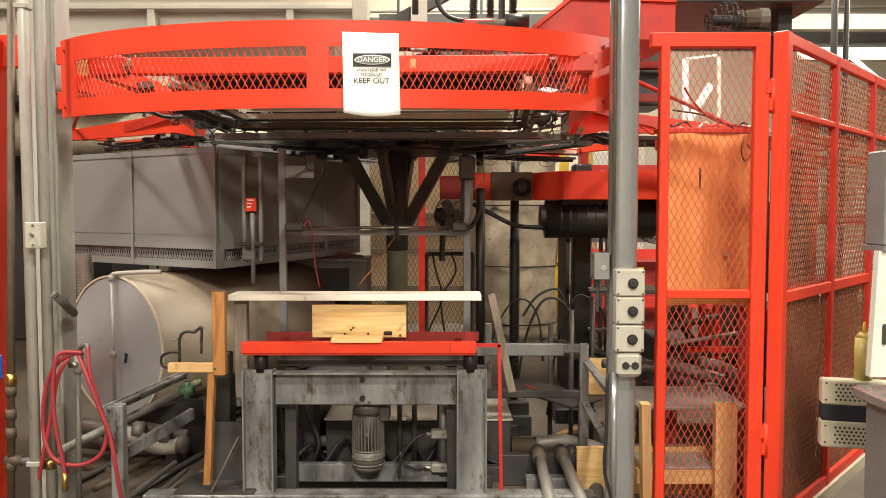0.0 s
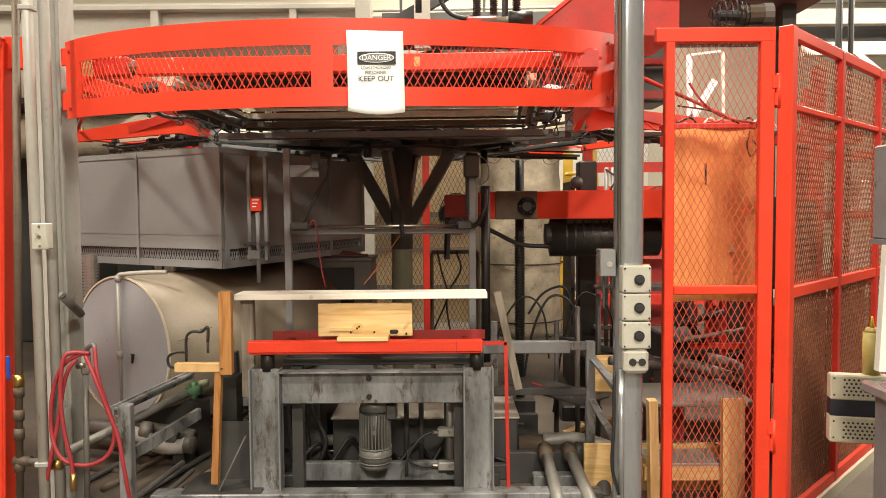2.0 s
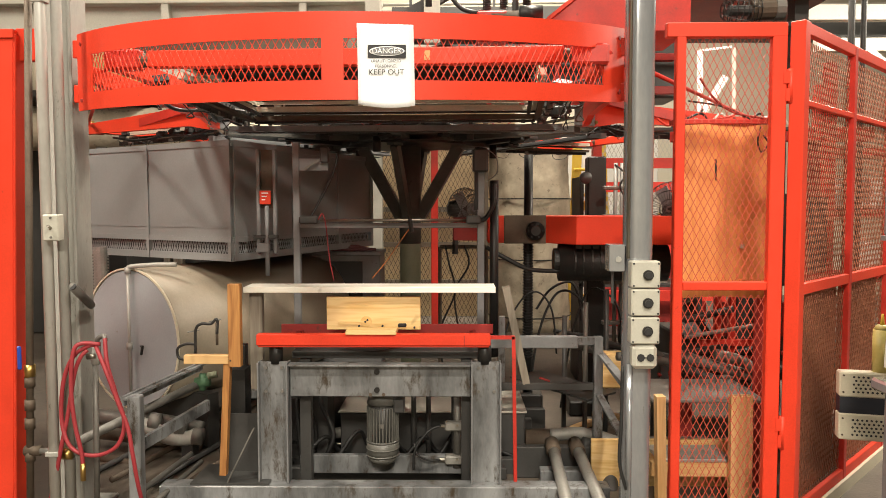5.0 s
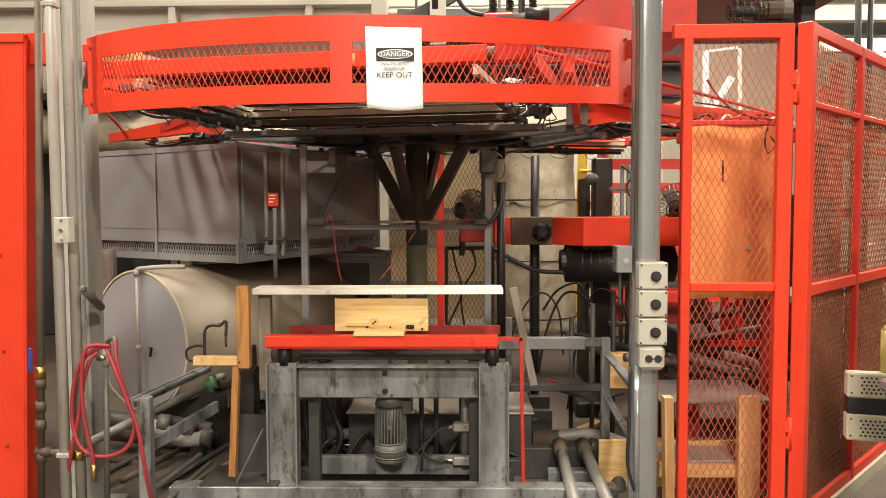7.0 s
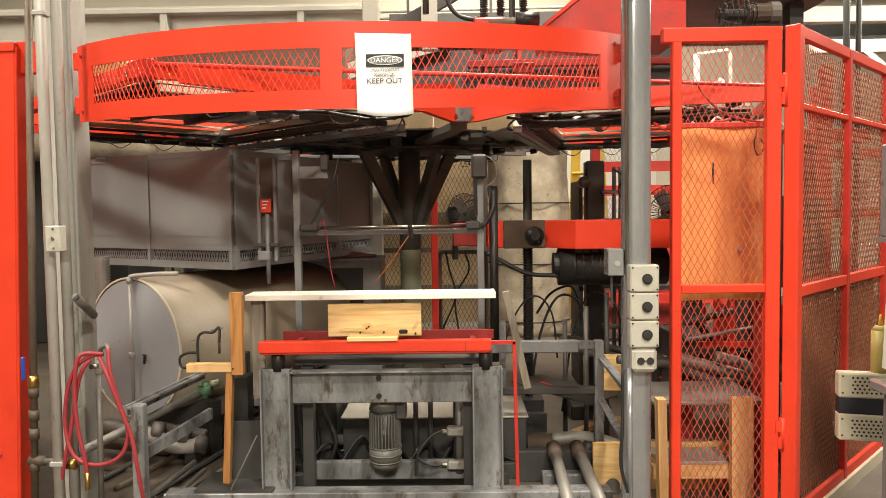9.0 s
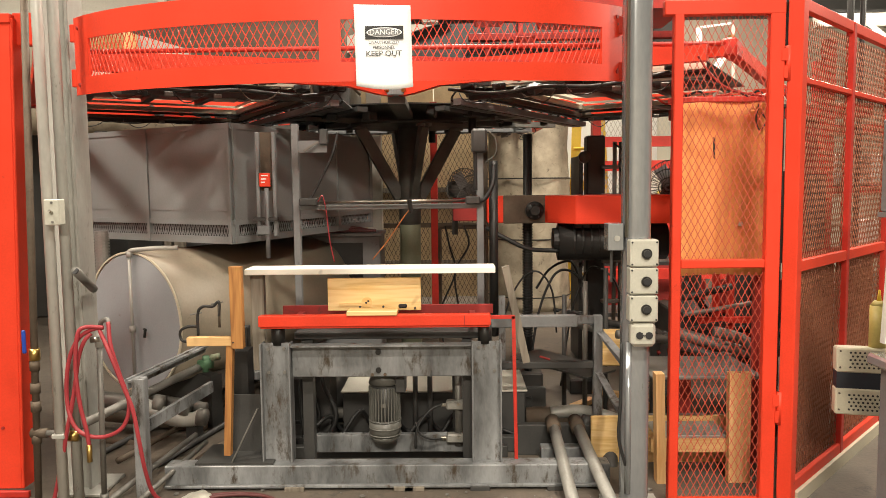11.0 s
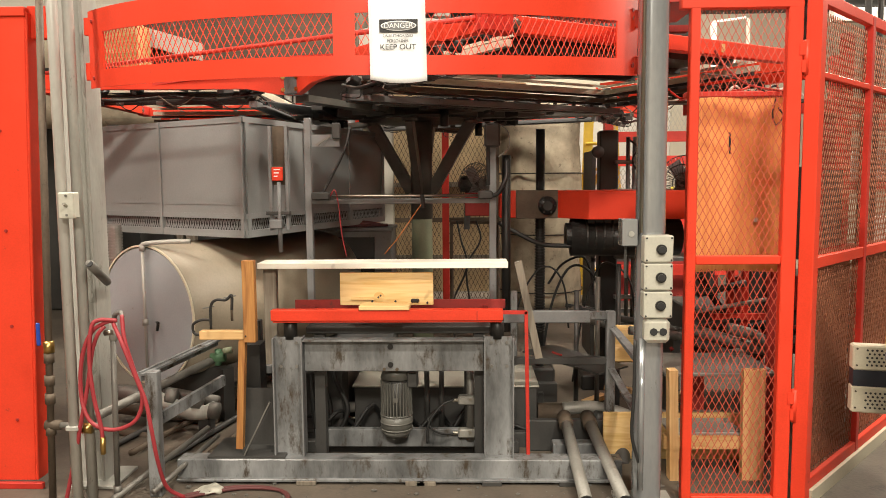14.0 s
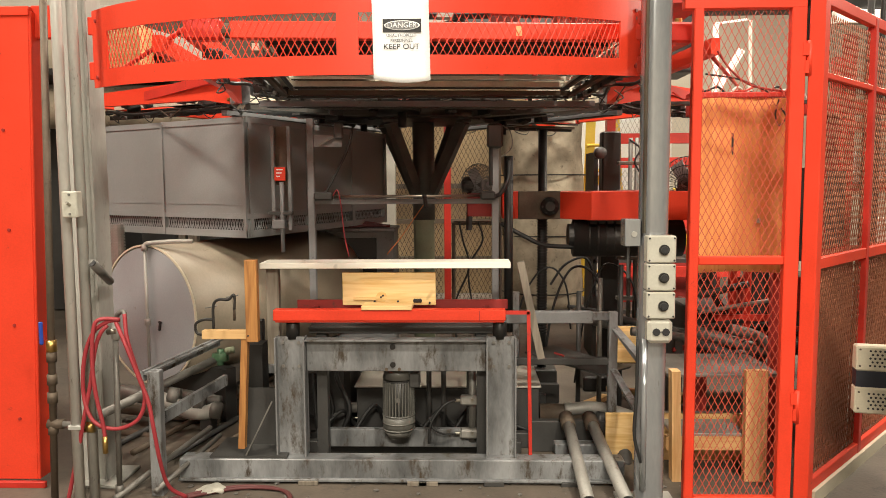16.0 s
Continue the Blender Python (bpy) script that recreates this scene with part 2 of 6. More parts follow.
def bar(bm, p, q, w, h, up=(0, 0, 1)):
    """A square bar from p to q, w across and h along up."""
    p, q, up = Vector(p), Vector(q), Vector(up)
    d = (q - p).normalized()
    side = d.cross(up).normalized()
    top = side.cross(d)
    vs = [bm.verts.new(e + side * w / 2 * a + top * h / 2 * b) for e in (p, q) for a, b in ((-1, -1), (1, -1), (1, 1), (-1, 1))]
    for f in ((3, 2, 1, 0), (4, 5, 6, 7), (0, 1, 5, 4), (1, 2, 6, 5), (2, 3, 7, 6), (3, 0, 4, 7)):
        bm.faces.new([vs[i] for i in f])
    return bm


def bars(*rows, up=(0, 0, 1)):
    bm = bmesh.new()
    for p, q, w, h in rows:
        bar(bm, p, q, w, h, up)
    return bm


def smooth_line(pts, n=8):
    pts = [Vector(p) for p in pts]
    ext = [2 * pts[0] - pts[1]] + pts + [2 * pts[-1] - pts[-2]]
    out = []
    for a, b, c, d in zip(ext, ext[1:], ext[2:], ext[3:]):
        for i in range(n):
            t = i / n
            out.append(0.5 * (2 * b + (c - a) * t + (2 * a - 5 * b + 4 * c - d) * t * t + (3 * b - a - 3 * c + d) * t ** 3))
    return out + [pts[-1]]


def hose(pts, r, seg=8, n=8, curved=True, bm=None):
    """A round hose, pipe or cable along a line of points."""
    bm = bm or bmesh.new()
    pts = smooth_line(pts, n) if curved else [Vector(p) for p in pts]
    rings = []
    nrm = None
    for i, p in enumerate(pts):
        d = (pts[min(i + 1, len(pts) - 1)] - pts[max(i - 1, 0)]).normalized()
        if nrm is None:
            nrm = d.orthogonal().normalized()
        nrm = (nrm - d * nrm.dot(d)).normalized()
        b = d.cross(nrm)
        rings.append([bm.verts.new(p + r * (math.cos(a) * nrm + math.sin(a) * b)) for a in (2 * math.pi * k / seg for k in range(seg))])
    for u, v in zip(rings, rings[1:]):
        for k in range(seg):
            bm.faces.new((u[k], u[(k + 1) % seg], v[(k + 1) % seg], v[k]))
    bm.faces.new(rings[0][::-1]), bm.faces.new(rings[-1])
    return bm


def expanded(width, height, dw, dh, t, place):
    """Expanded metal: crossing slanted strands over width x height, each diamond dw x dh. place(u, v) gives the point."""
    bm = bmesh.new()
    slope = dw / dh
    step = dh / 2
    k0 = -int(height * slope / dw) - 2
    for sgn in (1, -1):
        for k in range(k0, int(width / dw) + 3 - k0):
            u0 = k * dw
            pts, v = [], 0.0
            while v <= height + 1e-6:
                u = u0 + sgn * slope * v
                if 0 <= u <= width:
                    pts.append((u, v))
                v += step
            for (a, b), (c, d) in zip(pts, pts[1:]):
                bar(bm, place(a, b), place(c, d), t, t * 0.8, up=(0, -1, 0.01))
    return bm


def lattice(width, height, dw, dh, t, axis_u=(1, 0, 0), origin=(0, 0, 0)):
    o, u = Vector(origin), Vector(axis_u)
    return expanded(width, height, dw, dh, t, lambda a, b: o + u * a + Vector((0, 0, b)))


def bolt_heads(parent, pts, axis, r=0.008, mat=None, name="bolt"):
    ax = Vector(axis)
    for p in pts:
        part(name, R(Vector(p), Vector(p) + ax * 0.006, r, 8), mat or STEEL_DULL, parent)


# ---- the hall ----
solo("floor", B((-12, -9, -0.2, 12, 15, 0)), CONCRETE, "dirty stained bare concrete factory floor", "floor", "structure")
solo("ceiling", B((-12, -9, 6.2, 12, 15, 6.4)), CEIL, "dark steel factory ceiling deck", "ceiling", "structure")
solo("wall_north", B((-12, 11.5, 0, 12, 11.7, 6.2)), WALL, "pale beige painted factory wall", "wall", "structure")
solo("wall_south", B((-12, -9.2, 0, 12, -9, 6.2)), WALL, "pale beige painted factory wall", "wall", "structure")
solo("wall_west", B((-12.2, -9, 0, -12, 15, 6.2)), WALL, "pale beige painted factory wall", "wall", "structure")
solo("wall_east", B((12, -9, 0, 12.2, 15, 6.2)), WALL, "pale beige painted factory wall", "wall", "structure")


# ---- posts and the guard rail ----
def left_column():
    th = thing("steel_column", "worn grey painted steel H-column with conduit", "column", (-1.73, 3.38, 0))
    part("flange", B((-1.806, 3.31, 0, -1.764, 3.45, 4.2), bevel=0.004), CONDUIT, th)
    part("flange", B((-1.706, 3.31, 0, -1.690, 3.45, 4.2), bevel=0.003), POST_OLD, th)
    part("web", B((-1.764, 3.33, 0, -1.706, 3.345, 4.2)), POST_OLD, th)
    part("base_plate", B((-1.84, 3.25, 0, -1.62, 3.50, 0.015), bevel=0.003), POST_OLD, th)
    part("conduit", R((-1.678, 3.045, 0.02), (-1.678, 3.045, 4.2), 0.022, 14), CONDUIT, th, "light grey painted conduit", True)
    part("conduit", R((-1.642, 3.10, 0.02), (-1.642, 3.10, 4.2), 0.022, 14), POST_OLD, th, "light grey painted conduit", True)
    for z in (0.35, 2.2):
        part("conduit_clamp", B((-1.705, 3.02, z, -1.65, 3.07, z + 0.02), bevel=0.003), POST_OLD, th)
    st = part("pipe_stub", R((-1.650, 3.34, 0.940), (-1.575, 3.04, 1.055), 0.018, 16), STEEL_DULL, th, "short open pipe end", True)
    part("bore", R((-1.5745, 3.042, 1.0535), (-1.5754, 3.038, 1.0565), 0.014, 16), INK, st)
    sb = part("switch_box", B((-1.658, 2.975, 1.247, -1.594, 3.022, 1.352), bevel=0.004), BOX_GREY, th, "cream metal switch box")
    part("switch_toggle", R((-1.624, 2.975, 1.297), (-1.624, 2.953, 1.307), 0.006, 8), STEEL, sb)
    part("cover_screw", R((-1.624, 2.975, 1.339), (-1.624, 2.971, 1.339), 0.005, 8), STEEL_DULL, sb)
    part("cover_screw", R((-1.624, 2.975, 1.261), (-1.624, 2.971, 1.261), 0.005, 8), STEEL_DULL, sb)


def right_column():
    th = thing("square_post", "glossy grey painted steel post with push buttons", "column", (0.74, 3.12, 0))
    part("post_tube", B((0.684, 3.05, 0, 0.798, 3.16, 4.2), bevel=0.040, seg=6), POST, th, "", True)
    part("side_conduit", R((0.690, 3.046, 1.17), (0.690, 3.046, 4.2), 0.008, 10), STEEL, th, "bright thin conduit", True)
    part("conduit", R((0.70, 3.035, 0.1), (0.70, 3.035, 0.74), 0.013, 12), POST, th, "", True)
    part("base_plate", B((0.62, 2.99, 0, 0.86, 3.23, 0.015)), POST_OLD, th)
    for i, z in enumerate((1.055, 0.943, 0.830)):
        bx = part("push_button_box", B((0.692, 2.985, z, 0.806, 3.05, z + 0.108), bevel=0.005), BOX_GREY, th, "cream enamel push button box")
        c = (0.757, 2.985, z + 0.053)
        part("button_ring", R(c, (c[0], 2.975, c[2]), 0.0205, 20), BLACK, bx, "black ring")
        part("button_cap", R((c[0], 2.976, c[2]), (c[0], 2.971, c[2]), 0.0145, 18), GREY_DARK, bx)
        part("button_centre", R((c[0], 2.972, c[2]), (c[0], 2.968, c[2]), 0.0125, 14), INK, bx)
        for sx in (0.700, 0.798):
            for sz in (0.010, 0.098):
                part("screw", R((sx, 2.985, z + sz), (sx, 2.982, z + sz), 0.004, 8), INK, bx)
    ou = part("outlet_box", B((0.700, 2.988, 0.728, 0.800, 3.05, 0.826), bevel=0.014), BOX_GREY, th, "cream enamel double socket box")
    for sx in (0.733, 0.771):
        part("socket", R((sx, 2.988, 0.776), (sx, 2.982, 0.776), 0.0155, 8), INK, ou)
    part("screw", R((0.752, 2.988, 0.776), (0.752, 2.984, 0.776), 0.004, 8), STEEL_DULL, ou)
    jb = part("junction_box", B((0.618, 3.06, 1.115, 0.682, 3.15, 1.225), bevel=0.003), POST, th, "small grey junction box")
    part("knockout", R((0.655, 3.06, 1.165), (0.655, 3.056, 1.165), 0.012, 14), POST_OLD, jb)
    part("box_conduit", R((0.640, 3.10, 1.12), (0.640, 3.10, 0.98), 0.006, 8), GREY_DARK, th)
    part("cable", hose([(0.672, 3.04, 0.73), (0.668, 3.03, 0.5), (0.662, 3.03, 0.34), (0.69, 3.03, 0.22)], 0.007), RUBBER, th, "black cable", True)


RAIL_C, RAIL_R = (-0.47, 4.27), 1.55


def rail_pt(a, f, r=RAIL_R):
    """A point of the bowed guard: a is the angle from the front, f the height from 0 (lower edge) to 1."""
    x, y = RAIL_C[0] + r * math.sin(a), RAIL_C[1] - r * math.cos(a)
    s = (y - 2.72) / 0.56
    sag = 0.030 * max(0.0, -a / 0.878) ** 1.5
    lo, hi = 1.766 + 0.060 * s - sag, 2.079 + 0.060 * s - 0.6 * sag
    return Vector((x, y, lo + (hi - lo) * f))


def rail_band(a0, a1, f0, f1, n=96, t=0.008):
    bm = bmesh.new()
    rows = []
    for i in range(n + 1):
        a = a0 + (a1 - a0) * i / n
        rows.append([bm.verts.new(rail_pt(a, f, r)) for f, r in ((f0, RAIL_R), (f1, RAIL_R), (f1, RAIL_R - t), (f0, RAIL_R - t))])
    for u, v in zip(rows, rows[1:]):
        for k in range(4):
            bm.faces.new((u[k], u[(k + 1) % 4], v[(k + 1) % 4], v[k]))
    bm.faces.new(rows[0]), bm.faces.new(rows[-1][::-1])
    return bm


def guard_rail():
    th = thing("guard_rail", "bright red bowed steel guard rail with mesh openings", "guard rail", (-0.47, 2.75, 1.77))
    A0, A1 = -0.846, 0.870
    part("top_band", rail_band(A0, A1, 0.70, 1.0), RED, th)
    part("bottom_band", rail_band(A0, A1, 0.0, 0.222), RED, th)
    C0, C1 = -0.0122, 0.0385
    part("centre_strap", rail_band(C0, C1, 0.222, 0.70, 4), RED, th)
    S0, S1 = -0.742, 0.768
    part("end_strap", rail_band(A0, S0, 0.222, 0.70, 6), RED, th)
    part("end_strap", rail_band(S1, A1, 0.222, 0.70, 6), RED, th)
    for a, b in ((S0 - 0.01, C0 + 0.005), (C1 - 0.005, S1 + 0.01)):
        width = (b - a) * RAIL_R
        part("mesh_infill", expanded(width, 1.0, 0.0300, 1 / 3, 0.0027, lambda u, v, a=a: rail_pt(a + u / RAIL_R, 0.208 + 0.506 * v, RAIL_R - 0.012)), RED, th, "red expanded metal mesh")
    for sx, x, y in ((-1, -1.622, 3.250), (1, 0.70, 3.255)):
        for z in (1.83, 2.02):
            br = part("end_bracket", B((x - 0.03, y - 0.005, z, x + 0.03, y + 0.01, z + 0.075), bevel=0.003), RED, th)
            part("bolt", R((x - 0.015 * sx, y - 0.005, z + 0.04), (x - 0.015 * sx, y - 0.014, z + 0.04), 0.009, 8), STEEL_DULL, br)
    for a in (A0 + 0.035, A1 - 0.03):
        for f in (0.13, 0.86):
            p = rail_pt(a, f, RAIL_R)
            part("bolt", R(p, rail_pt(a, f, RAIL_R + 0.006), 0.008, 8), RED_DULL, th)


def letters(parent, text, x, y, z, size, mat, sx=1.0):
    cu = bpy.data.curves.new("lettering", "FONT")
    cu.body, cu.size, cu.align_x, cu.extrude = text, size, "CENTER", 0.0004
    tmp = new("lettering", cu)
    deps = bpy.context.evaluated_depsgraph_get()
    me = bpy.data.meshes.new_from_object(tmp.evaluated_get(deps))
    bpy.data.objects.remove(tmp)
    me.transform(pose(x, y, z, 90, 0, 0) @ Matrix.Diagonal((sx, 1, 1, 1)))
    me.transform(PLACE[parent])
    me.materials.clear()
    me.materials.append(mat)
    ob = new("lettering", me)
    ob.parent = parent
    return ob


def warning_sign():
    """A paper notice that hangs over the guard's lower edge."""
    th = thing("warning_sign", "white paper danger keep out notice on red rail", "sign", (-0.262, 2.725, 1.745))
    x0, x1, z0, z1 = -0.357, -0.155, 1.744, 2.031
    bm = bmesh.new()
    rows = []
    n = 14
    for i in range(n + 1):
        v = i / n
        z = z0 + (z1 - z0) * v
        row = []
        for k in range(9):
            u = k / 8
            x = x0 + (x1 - x0) * u + 0.006 * (v - 0.5) * -1
            y = 2.713 - 0.010 * math.sin(math.pi * u) * (1 - v) - 0.014 * (1 - v) ** 2 + 0.004 * (u - 0.5)
            row.append(bm.verts.new((x, y, z - 0.006 * (u - 0.5) - 0.012 * math.sin(math.pi * u) * (1 - v) ** 2)))
        rows.append(row)
    for u, v in zip(rows, rows[1:]):
        for k in range(8):
            bm.faces.new((u[k], u[k + 1], v[k + 1], v[k]))
    sheet = part("sheet", bm, PAPER, th, "", True)
    so = sheet.modifiers.new("thickness", "SOLIDIFY")
    so.thickness = 0.0008
    yy = 2.703
    part("header_panel", B((-0.320, yy, 1.911, -0.184, yy + 0.003, 1.956)), INK, th, "black header panel")
    bm = bmesh.new()
    bmesh.ops.create_cone(bm, cap_ends=True, segments=36, radius1=0.5, radius2=0.5, depth=0.002, matrix=pose(-0.252, yy - 0.001, 1.9335, 90) @ Matrix.Diagonal((0.126, 0.034, 1, 1)))
    part("header_oval", bm, PAPER, th, "white oval ring")
    bm = bmesh.new()
    bmesh.ops.create_cone(bm, cap_ends=True, segments=36, radius1=0.5, radius2=0.5, depth=0.002, matrix=pose(-0.252, yy - 0.003, 1.9335, 90) @ Matrix.Diagonal((0.117, 0.027, 1, 1)))
    part("header_fill", bm, GREY, th)
    letters(th, "DANGER", -0.252, yy - 0.005, 1.925, 0.026, PAPER)
    letters(th, "UNAUTHORIZED", -0.254, yy - 0.003, 1.894, 0.0145, INK, 0.95)
    letters(th, "PERSONNEL", -0.254, yy - 0.003, 1.876, 0.0145, INK)
    letters(th, "KEEP OUT", -0.254, yy - 0.005, 1.851, 0.026, INK, 1.08)


# ---- the red cage ----
def gate():
    th = thing("cage_gate", "red steel cage gate with expanded mesh", "gate", (1.11, 3.14, 0.1))
    x0, x1, y = 0.895, 1.345, 3.14
    part("stile", B((x0, y - 0.02, 0.01, x0 + 0.040, y + 0.02, 2.125), bevel=0.004), RED, th)
    part("stile", B((1.285, y - 0.02, 0.01, x1, y + 0.02, 2.125), bevel=0.004), RED, th)
    part("top_rail", B((x0 - 0.04, y - 0.021, 2.068, x1, y + 0.021, 2.128), bevel=0.004), RED, th)
    part("middle_rail", B((x0 + 0.04, y - 0.018, 1.030, 1.285, y + 0.018, 1.066), bevel=0.004), RED, th)
    part("bottom_rail", B((x0 + 0.04, y - 0.018, 0.01, 1.285, y + 0.018, 0.035), bevel=0.004), RED, th)
    for z0, z1 in ((1.060, 2.075), (0.03, 1.036)):
        part("mesh_infill", lattice(0.372, z1 - z0, 0.0290, 0.056, 0.0024, (1, 0, 0), (x0 + 0.028, y + 0.005, z0)), GATE_MESH, th, "red expanded metal mesh")
    for z in (0.36, 1.80):
        hi = part("hinge", R((1.362, y - 0.012, z), (1.362, y - 0.012, z + 0.14), 0.014, 12), RED, th, "", True)
        part("hinge_leaf", B((1.34, y - 0.024, z + 0.01, 1.40, y - 0.018, z + 0.06)), RED, hi)
        part("hinge_leaf", B((1.33, y - 0.024, z + 0.08, 1.38, y - 0.018, z + 0.13)), RED, hi)


def side_fence():
    """Runs back at about forty-five degrees from the gate."""
    th = thing("cage_fence", "red steel cage fence with expanded mesh panels", "fence", m=pose(1.405, 3.12, 0, 0, 0, 47))
    part("post", B((-0.03, -0.02, 0.0, 0.03, 0.04, 2.13), bevel=0.004), RED, th)
    ends = [0.03, 0.674, 1.347, 2.15]
    for a, b in zip(ends, ends[1:]):
        part("post", B((b - 0.02, -0.018, 0.06, b + 0.02, 0.018, 2.12), bevel=0.003), RED_WORN, th)
        for z0, z1 in ((2.08, 2.128), (1.79, 1.815), (1.01, 1.058), (0.06, 0.11)):
            part("rail", B((a, -0.016, z0, b - 0.02, 0.016, z1), bevel=0.003), RED, th)
        for z0, z1 in ((0.10, 1.015), (1.053, 2.085)):
            part("mesh_infill", lattice(b - a - 0.01, z1 - z0, 0.0290, 0.056, 0.0034, (1, 0, 0), (a, 0.006, z0)), MESH_TAN, th, "brown expanded metal mesh")
    part("kick_strip", B((0.03, -0.03, 0.0, 2.15, -0.01, 0.06)), CREAM, th, "tan kick strip along the floor")


def red_cabinet():
    th = thing("red_cabinet", "bright red sheet metal machine enclosure", "enclosure", (-2.5, 3.5, 0))
    lean = Matrix(((1, 0, 0.034, -0.122), (0, 1, 0, 0), (0, 0, 1, 0), (0, 0, 0, 1)))

    def leaning(*box):
        bm = B(box, bevel=0.003)
        bm.transform(lean)
        return bm

    part("side_panel", leaning(-3.35, 3.27, 0.035, -1.872, 3.285, 2.13), RED, th)
    part("return_edge", leaning(-1.872, 3.27, 0.035, -1.860, 3.36, 2.13), RED, th)
    part("kick_plate", B((-3.4, 3.25, 0.0, -1.95, 3.27, 0.03), bevel=0.003), RED_WORN, th)
    part("top_rail", B((-3.4, 3.262, 2.11, -1.918, 3.30, 2.15), bevel=0.003), RED, th)
    bolt_heads(th, [(-2.06, 3.27, z) for z in (0.32, 0.75, 1.18, 1.62, 1.95)], (0, -1, 0), 0.007, RED_DULL)
    part("frame_tube", B((-1.93, 3.30, 2.02, -1.80, 3.34, 2.16), bevel=0.004), RED, th)


# ---- the turret: three open arms on a turning column ----
TURRET = (-0.343, 5.616)
ARM_U, ARM_IN, TRACK_U, TRACK_IN, RAIL_OUT = 1.195, 0.69, 0.835, 1.03, 2.43


def turret():
    th = thing("turret", "rotating three-armed steel carousel with red frames and steel tracks", "carousel", m=pose(*TURRET, 0))
    rnd = random.Random(31)

    def pol(r, deg, z):
        a = radians(deg)
        return Vector((r * math.sin(a), -r * math.cos(a), z))

    col = part("column", R((0, 0, 0.0), (0, 0, 1.82), 0.078, 24), GREEN, th, "pale green column, grimy towards the top", True)
    part("upper_sleeve", R((0, 0, 1.10), (0, 0, 1.82), 0.081, 24), STRUT, col, "grimy dark sleeve", True)
    part("base_flange", R((0, 0, 0.0), (0, 0, 0.03), 0.2, 24), GREY_DARK, col)
    for k in range(4):
        d = 90 * k + 79.2
        st = part("strut", bars((pol(0.075, d, 1.30), pol(0.37, d, 1.81), 0.05, 0.085)), STRUT, th)
        part("weld_pad", R(pol(0.37, d, 1.800), pol(0.37, d, 1.818), 0.055, 10), STRUT, st)
    part("hub_plate", R((0, 0, 1.82), (0, 0, 1.836), 0.46, 12), UNDER, th, "near-black hub plate")
    # Added near-black disc that hides the red frames behind the hub.
    part("hub_deck", R((0, 0, 1.896), (0, 0, 1.904), 0.94, 12), UNDER, th, "dark disc added to close the hub")

    for k in range(3):
        turn = Matrix.Rotation(radians(120 * k), 4, "Z")

        def Q(u, out, z):
            return turn @ Vector((u, -out, z))

        def lump(name, u, out, z, size, mat, tilt=0.0, spin=0.0):
            sx, sy, sz = size
            ob = part(name, B((-sx, -sy, -sz, sx, sy, sz), bevel=min(size) * 0.25), mat, th)
            ob.matrix_local = Matrix.Translation(Q(u, out, z)) @ pose(0, 0, 0, tilt, tilt * 0.6, 120 * k + spin)
            return ob

        # corner post between this arm and the next, with a bolted red gusset on each side
        c = 120 * k + 60
        stub = part("corner_post", B((-0.052, -0.052, 0, 0.052, 0.052, 0.16), bevel=0.006), GREY_STAIN, th, "grey square corner post")
        stub.matrix_local = Matrix.Translation(pol(1.38, c, 1.888)) @ pose(0, 0, 0, 0, 0, c)
        for s in (-1, 1):
            # red side beam: deep gusset at the corner post, slimmer towards the open end
            prof = [(0.715, 1.886, 2.03), (0.80, 1.892, 2.03), (0.98, 1.925, 2.015), (1.5, 1.925, 2.005), (2.36, 1.930, 2.0)]
            bm = bmesh.new()
            vs = [[bm.verts.new(Q(s * u, o, z)) for u, z in ((ARM_U + 0.02, lo), (ARM_U + 0.02, hi), (ARM_U - 0.02, hi), (ARM_U - 0.02, lo))] for o, lo, hi in prof]
            for p, q in zip(vs, vs[1:]):
                for i in range(4):
                    bm.faces.new((p[i], p[(i + 1) % 4], q[(i + 1) % 4], q[i]))
            bm.faces.new(vs[0]), bm.faces.new(vs[-1][::-1])
            beam = part("side_beam", bm, RED, th)
            for z in (1.915, 1.985):
                part("bolt", R(Q(s * (ARM_U + 0.02), 0.76, z), Q(s * (ARM_U + 0.034), 0.76, z), 0.012, 8), BRASS, beam)
            part("knee_brace", bars((Q(s * (ARM_U - 0.01), 1.62, 1.965), Q(s * (ARM_U + 0.05), 0.80, 2.06), 0.045, 0.06)), RED_WORN, th)
            # upper red side rail, back to the corner post
            part("upper_side_rail", bars((Q(s * 1.035, RAIL_OUT - 0.02, 2.0), Q(s * 1.12, 0.72, 2.045), 0.05, 0.07)), RED, th)
            # steel side tracks of the arm, brown angle and near-black strips under them
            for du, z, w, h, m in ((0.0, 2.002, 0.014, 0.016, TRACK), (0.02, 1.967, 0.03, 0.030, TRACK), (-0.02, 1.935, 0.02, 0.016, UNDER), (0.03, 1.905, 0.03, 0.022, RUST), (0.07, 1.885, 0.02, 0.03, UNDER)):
                part("side_track", bars((Q(s * (TRACK_U + du), TRACK_IN - 0.03, z), Q(s * (TRACK_U + du - 0.05), 2.28, z), w, h)), m, th, "worn steel track, brightened in colour" if m is TRACK else "")
            # clamp gear, hoses and wires between track and beam
            for i in range(16):
                sz = 0.012 + 0.022 * rnd.random()
                lump("clamp_gear", s * (0.89 + 0.15 * rnd.random()), 1.02 + 1.15 * rnd.random() ** 1.4, 1.90 + 0.09 * rnd.random(), (sz * 1.5, sz, sz * 0.8), rnd.choice((UNDER, BLACK, GREY_DARK)), 50 * rnd.random() - 25, 180 * rnd.random())
